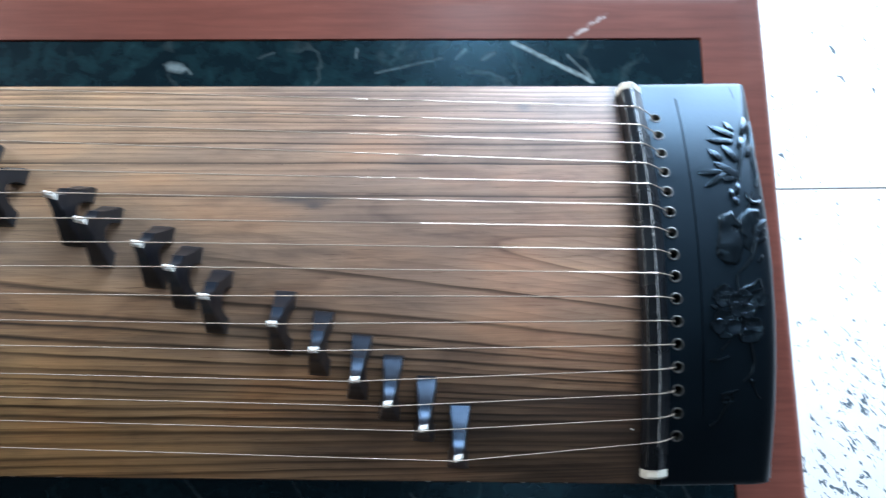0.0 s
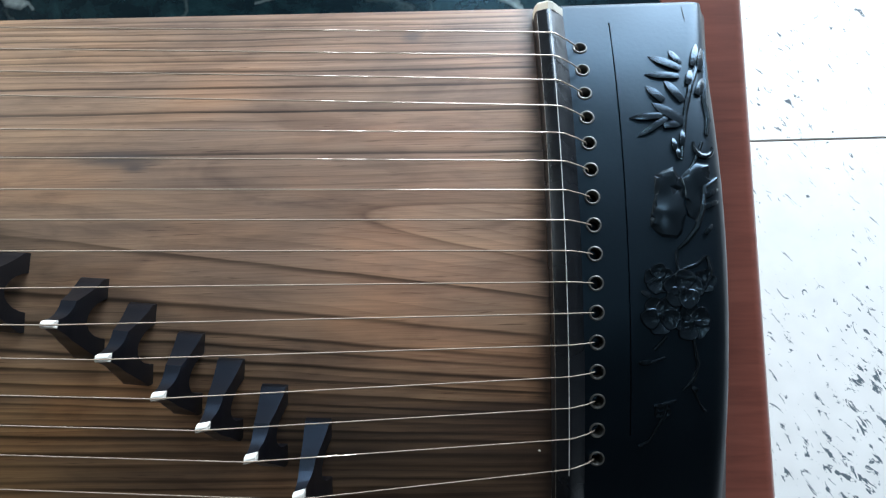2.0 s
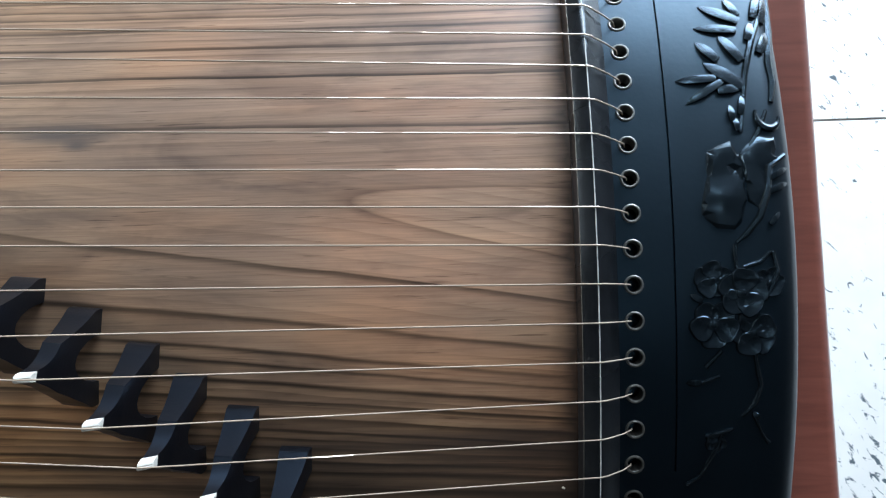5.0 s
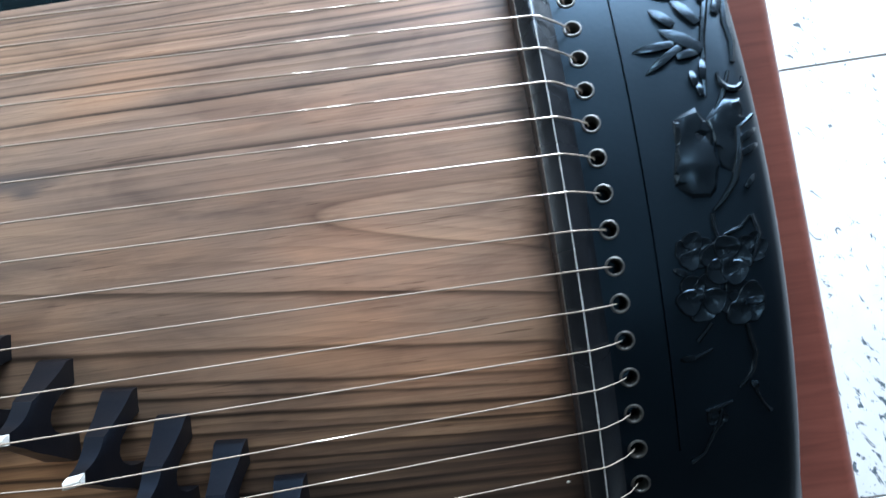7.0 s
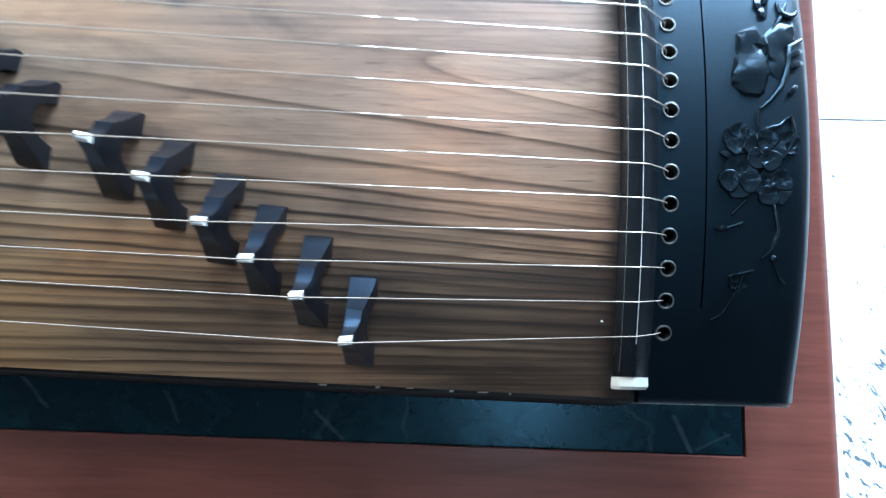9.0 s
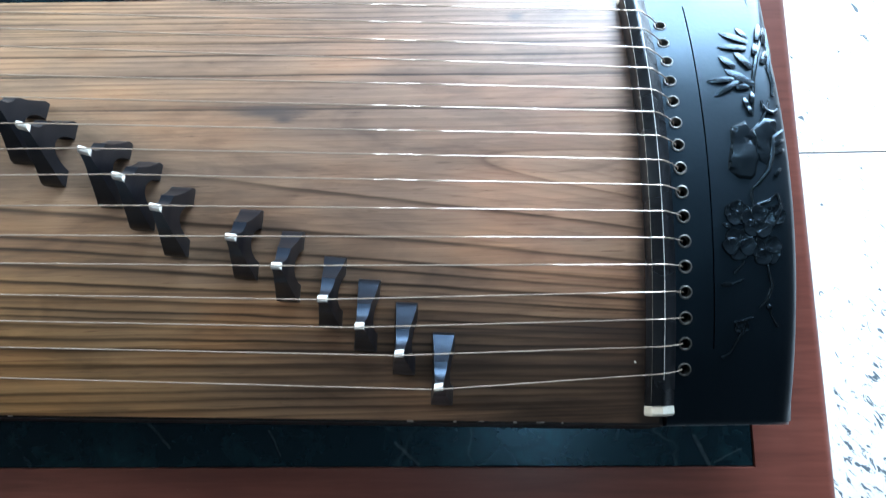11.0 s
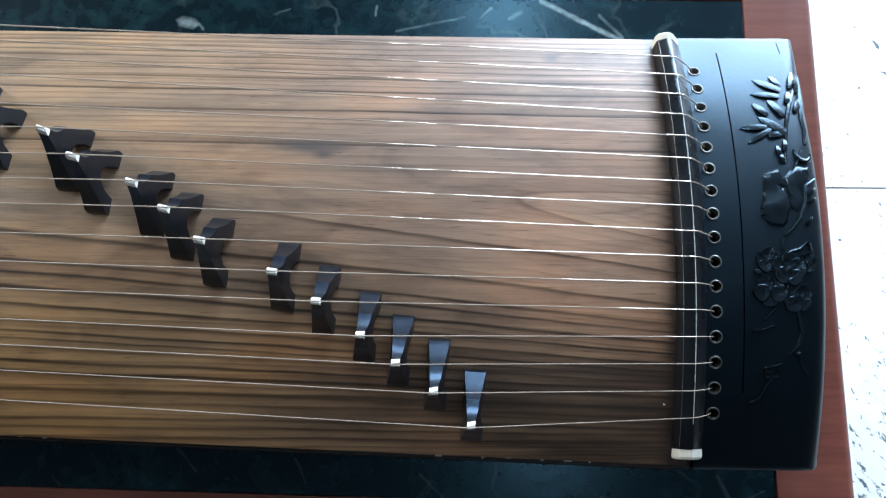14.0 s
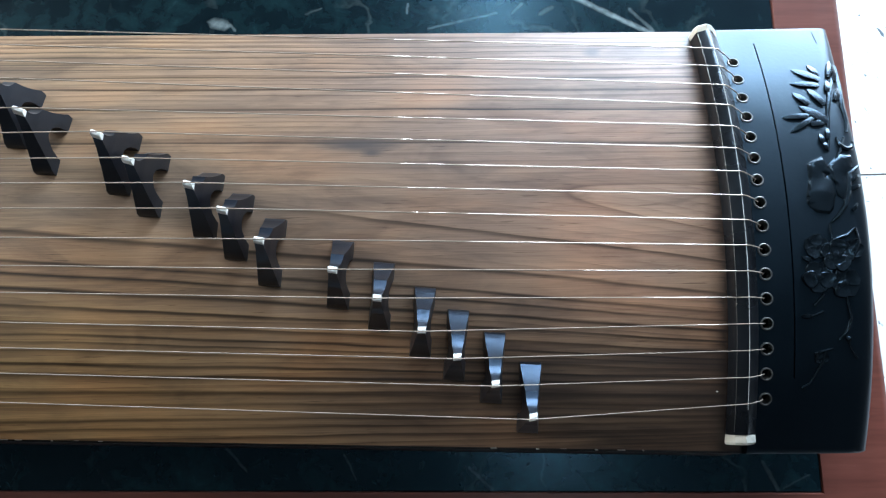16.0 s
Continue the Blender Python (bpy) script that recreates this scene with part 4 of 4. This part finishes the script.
part("carved_rock", crag([(0.0550, 0.0360), (0.0605, 0.0390), (0.0660, 0.0412), (0.0690, 0.0350), (0.0722, 0.0305), (0.0705, 0.0220), (0.0712, 0.0130), (0.0682, 0.0030), (0.0650, 0.0000), (0.0570, 0.0008), (0.0508, 0.0068), (0.0512, 0.0125), (0.0540, 0.0240)], 0.0017,
     [(0.0612, 0.0140, 0.0050, 0.0015), (0.0672, 0.0265, 0.0028, -0.0022), (0.0590, 0.0240, 0.0035, -0.0007), (0.0620, 0.0380, 0.0035, 0.0010)], 3, 40), MAT_CARVED, head, angle=16)
part("carved_rock", crag([(0.0692, 0.0352), (0.0780, 0.0440), (0.0868, 0.0430), (0.0872, 0.0335), (0.0822, 0.0265), (0.0802, 0.0165), (0.0762, 0.0070), (0.0715, 0.0125), (0.0708, 0.0220)], 0.0012,
     [(0.0800, 0.0262, 0.0026, -0.0018), (0.0750, 0.0105, 0.0026, -0.0018), (0.0770, 0.0380, 0.0040, 0.0006)], 4, 30), MAT_CARVED, head, angle=20)
# a curled ring and the tree's branches
part("carved_curl", twig([(0.0845 + 0.0058 * math.cos(a), 0.0540 + 0.0072 * math.sin(a)) for a in [radians(165 + 17 * j) for j in range(12)]], [0.0006 + 0.0012 * math.sin(math.pi * (j + 0.5) / 12) for j in range(12)]), MAT_CARVED, head)
TWIGS = [([(0.0905, 0.0345), (0.0822, 0.0285), (0.0802, 0.0165), (0.0762, 0.0055), (0.0700, -0.0020), (0.0650, -0.0062)], [0.0010, 0.0016, 0.0018, 0.0017, 0.0014, 0.0008]),
         ([(0.0645, -0.0070), (0.0642, -0.0120), (0.0646, -0.0165), (0.0660, -0.0215)], [0.0011, 0.0010, 0.0009, 0.0008]),
         ([(0.0675, -0.0172), (0.0715, -0.0160), (0.0750, -0.0150), (0.0800, -0.0102)], [0.0008, 0.0012, 0.0011, 0.0008]),
         ([(0.0808, -0.0100), (0.0825, -0.0190), (0.0790, -0.0275), (0.0765, -0.0320)], [0.0010, 0.0012, 0.0011, 0.0008]),
         ([(0.0570, -0.0540), (0.0540, -0.0572), (0.0500, -0.0612)], [0.0010, 0.0009, 0.0011]),
         ([(0.0560, -0.0650), (0.0530, -0.0662), (0.0480, -0.0680)], [0.0008, 0.0009, 0.0010]),
         ([(0.0718, -0.0560), (0.0730, -0.0640), (0.0742, -0.0690), (0.0720, -0.0770), (0.0690, -0.0805), (0.0658, -0.0832)], [0.0009, 0.0012, 0.0011, 0.0011, 0.0009, 0.0007]),
         ([(0.0722, -0.0842), (0.0742, -0.0890), (0.0760, -0.0925), (0.0782, -0.0952)], [0.0010, 0.0006, 0.0007, 0.0011]),
         ([(0.0622, -0.0888), (0.0565, -0.0905), (0.0500, -0.0920)], [0.0007, 0.0010, 0.0008]),
         ([(0.0572, -0.0912), (0.0560, -0.0970), (0.0522, -0.1030), (0.0480, -0.1108), (0.0420, -0.1142)], [0.0008, 0.0010, 0.0010, 0.0008, 0.0012])]
for pts, radii in TWIGS:
    part("carved_twig", twig(pts, radii), MAT_CARVED, head)
for k, (cx, cy, r, lift) in enumerate([(0.0540, -0.0225, 0.0082, 0.0), (0.0790, -0.0240, 0.0064, 0.0), (0.0540, -0.0425, 0.0104, 0.0003), (0.0710, -0.0465, 0.0100, 0.0002), (0.0668, -0.0285, 0.0106, 0.0008), (0.0548, -0.0950, 0.0046, 0.0)]):
    part("carved_blossom", blossom(cx, cy, r, 0.35 + 0.9 * k, lift), MAT_CARVED, head, angle=40)

part("carved_tick", tube([on_head(0.0868, y, 0.0001) for y in (0.1400, 0.1440, 0.1480, 0.1520)], [0.0002, 0.0003, 0.0003, 0.0002], 6), MAT_HOLE, head)

# ---- small things ----


def ceiling_lamp(x, y, size):
    """A round opal ceiling light."""
    thing = tagged(new("ceiling_lamp"), "round opal glass ceiling light, switched on", "lamp", "ceiling lights")
    thing.location, thing.scale = (x, y, ROOM_H), (size, size, 1.0)
    part("base", tube([(0, 0, 0), (0, 0, -0.02)], 0.13, 32), MAT_FRAME, thing)
    bm = loft([[(r * math.cos(2 * math.pi * k / 32), r * math.sin(2 * math.pi * k / 32), h) for k in range(32)] for r, h in ((0.12, -0.0205), (0.125, -0.03), (0.115, -0.05), (0.085, -0.065), (0.04, -0.072))])
    part("diffuser", bm, MAT_LAMP, thing, "glowing opal glass")
    return thing


for x, y, size, radiance in LAMPS:
    ceiling_lamp(x, y, size)


def fleck(x, y, r, seed):
    rng = random.Random(seed)
    bm = bmesh.new()
    ring = [bm.verts.new((r * rng.uniform(0.6, 1.1) * math.cos(a), r * rng.uniform(0.5, 0.9) * math.sin(a), 0)) for a in [2 * math.pi * k / 8 for k in range(8)]]
    top = [bm.verts.new(v.co * 0.7 + Vector((0, 0, 0.0008))) for v in ring]
    for k in range(8):
        bm.faces.new((ring[k], ring[(k + 1) % 8], top[(k + 1) % 8], top[k]))
    bm.faces.new(top)
    bm.faces.new(ring[::-1])
    ob = tagged(new("paint_fleck", finish("paint_fleck", bm, MAT_CAP)), "tiny white paint fleck on the brown soundboard", "fleck", "paint flecks")
    ob.location = (x, y, deck(x, y) + 0.0001)
    return ob


fleck(-0.2061, -0.0880, 0.0022, 1)
fleck(-0.0134, -0.1160, 0.0009, 2)

# ---- floor tiles ----
floor = tagged(new("floor", finish("floor", block(ROOM_X0, ROOM_X1, ROOM_Y0, ROOM_Y1, -0.05, -0.0015), MAT_GROUT, False)), "glossy white speckled floor tiles with thin dark joints", "floor", kind="structure")
TILE, JOINT = 0.600, 0.0028
bm = block(-TILE / 2 + JOINT / 2, TILE / 2 - JOINT / 2, -TILE / 2 + JOINT / 2, TILE / 2 - JOINT / 2, -0.010, 0.0, 0.0008, 1)
tile_mesh = finish("tile", bm, MAT_TILE)
for i in range(-6, 6):
    for j in range(-7, 5):
        x, y = 0.15 + TILE * (i + 0.5), 0.2580 + TILE * (j + 0.5)
        if ROOM_X0 - 0.25 < x < ROOM_X1 + 0.25 and ROOM_Y0 - 0.25 < y < ROOM_Y1 + 0.25:
            ob = new("tile", tile_mesh)
            ob.parent = floor
            ob.location = (x, y, 0)
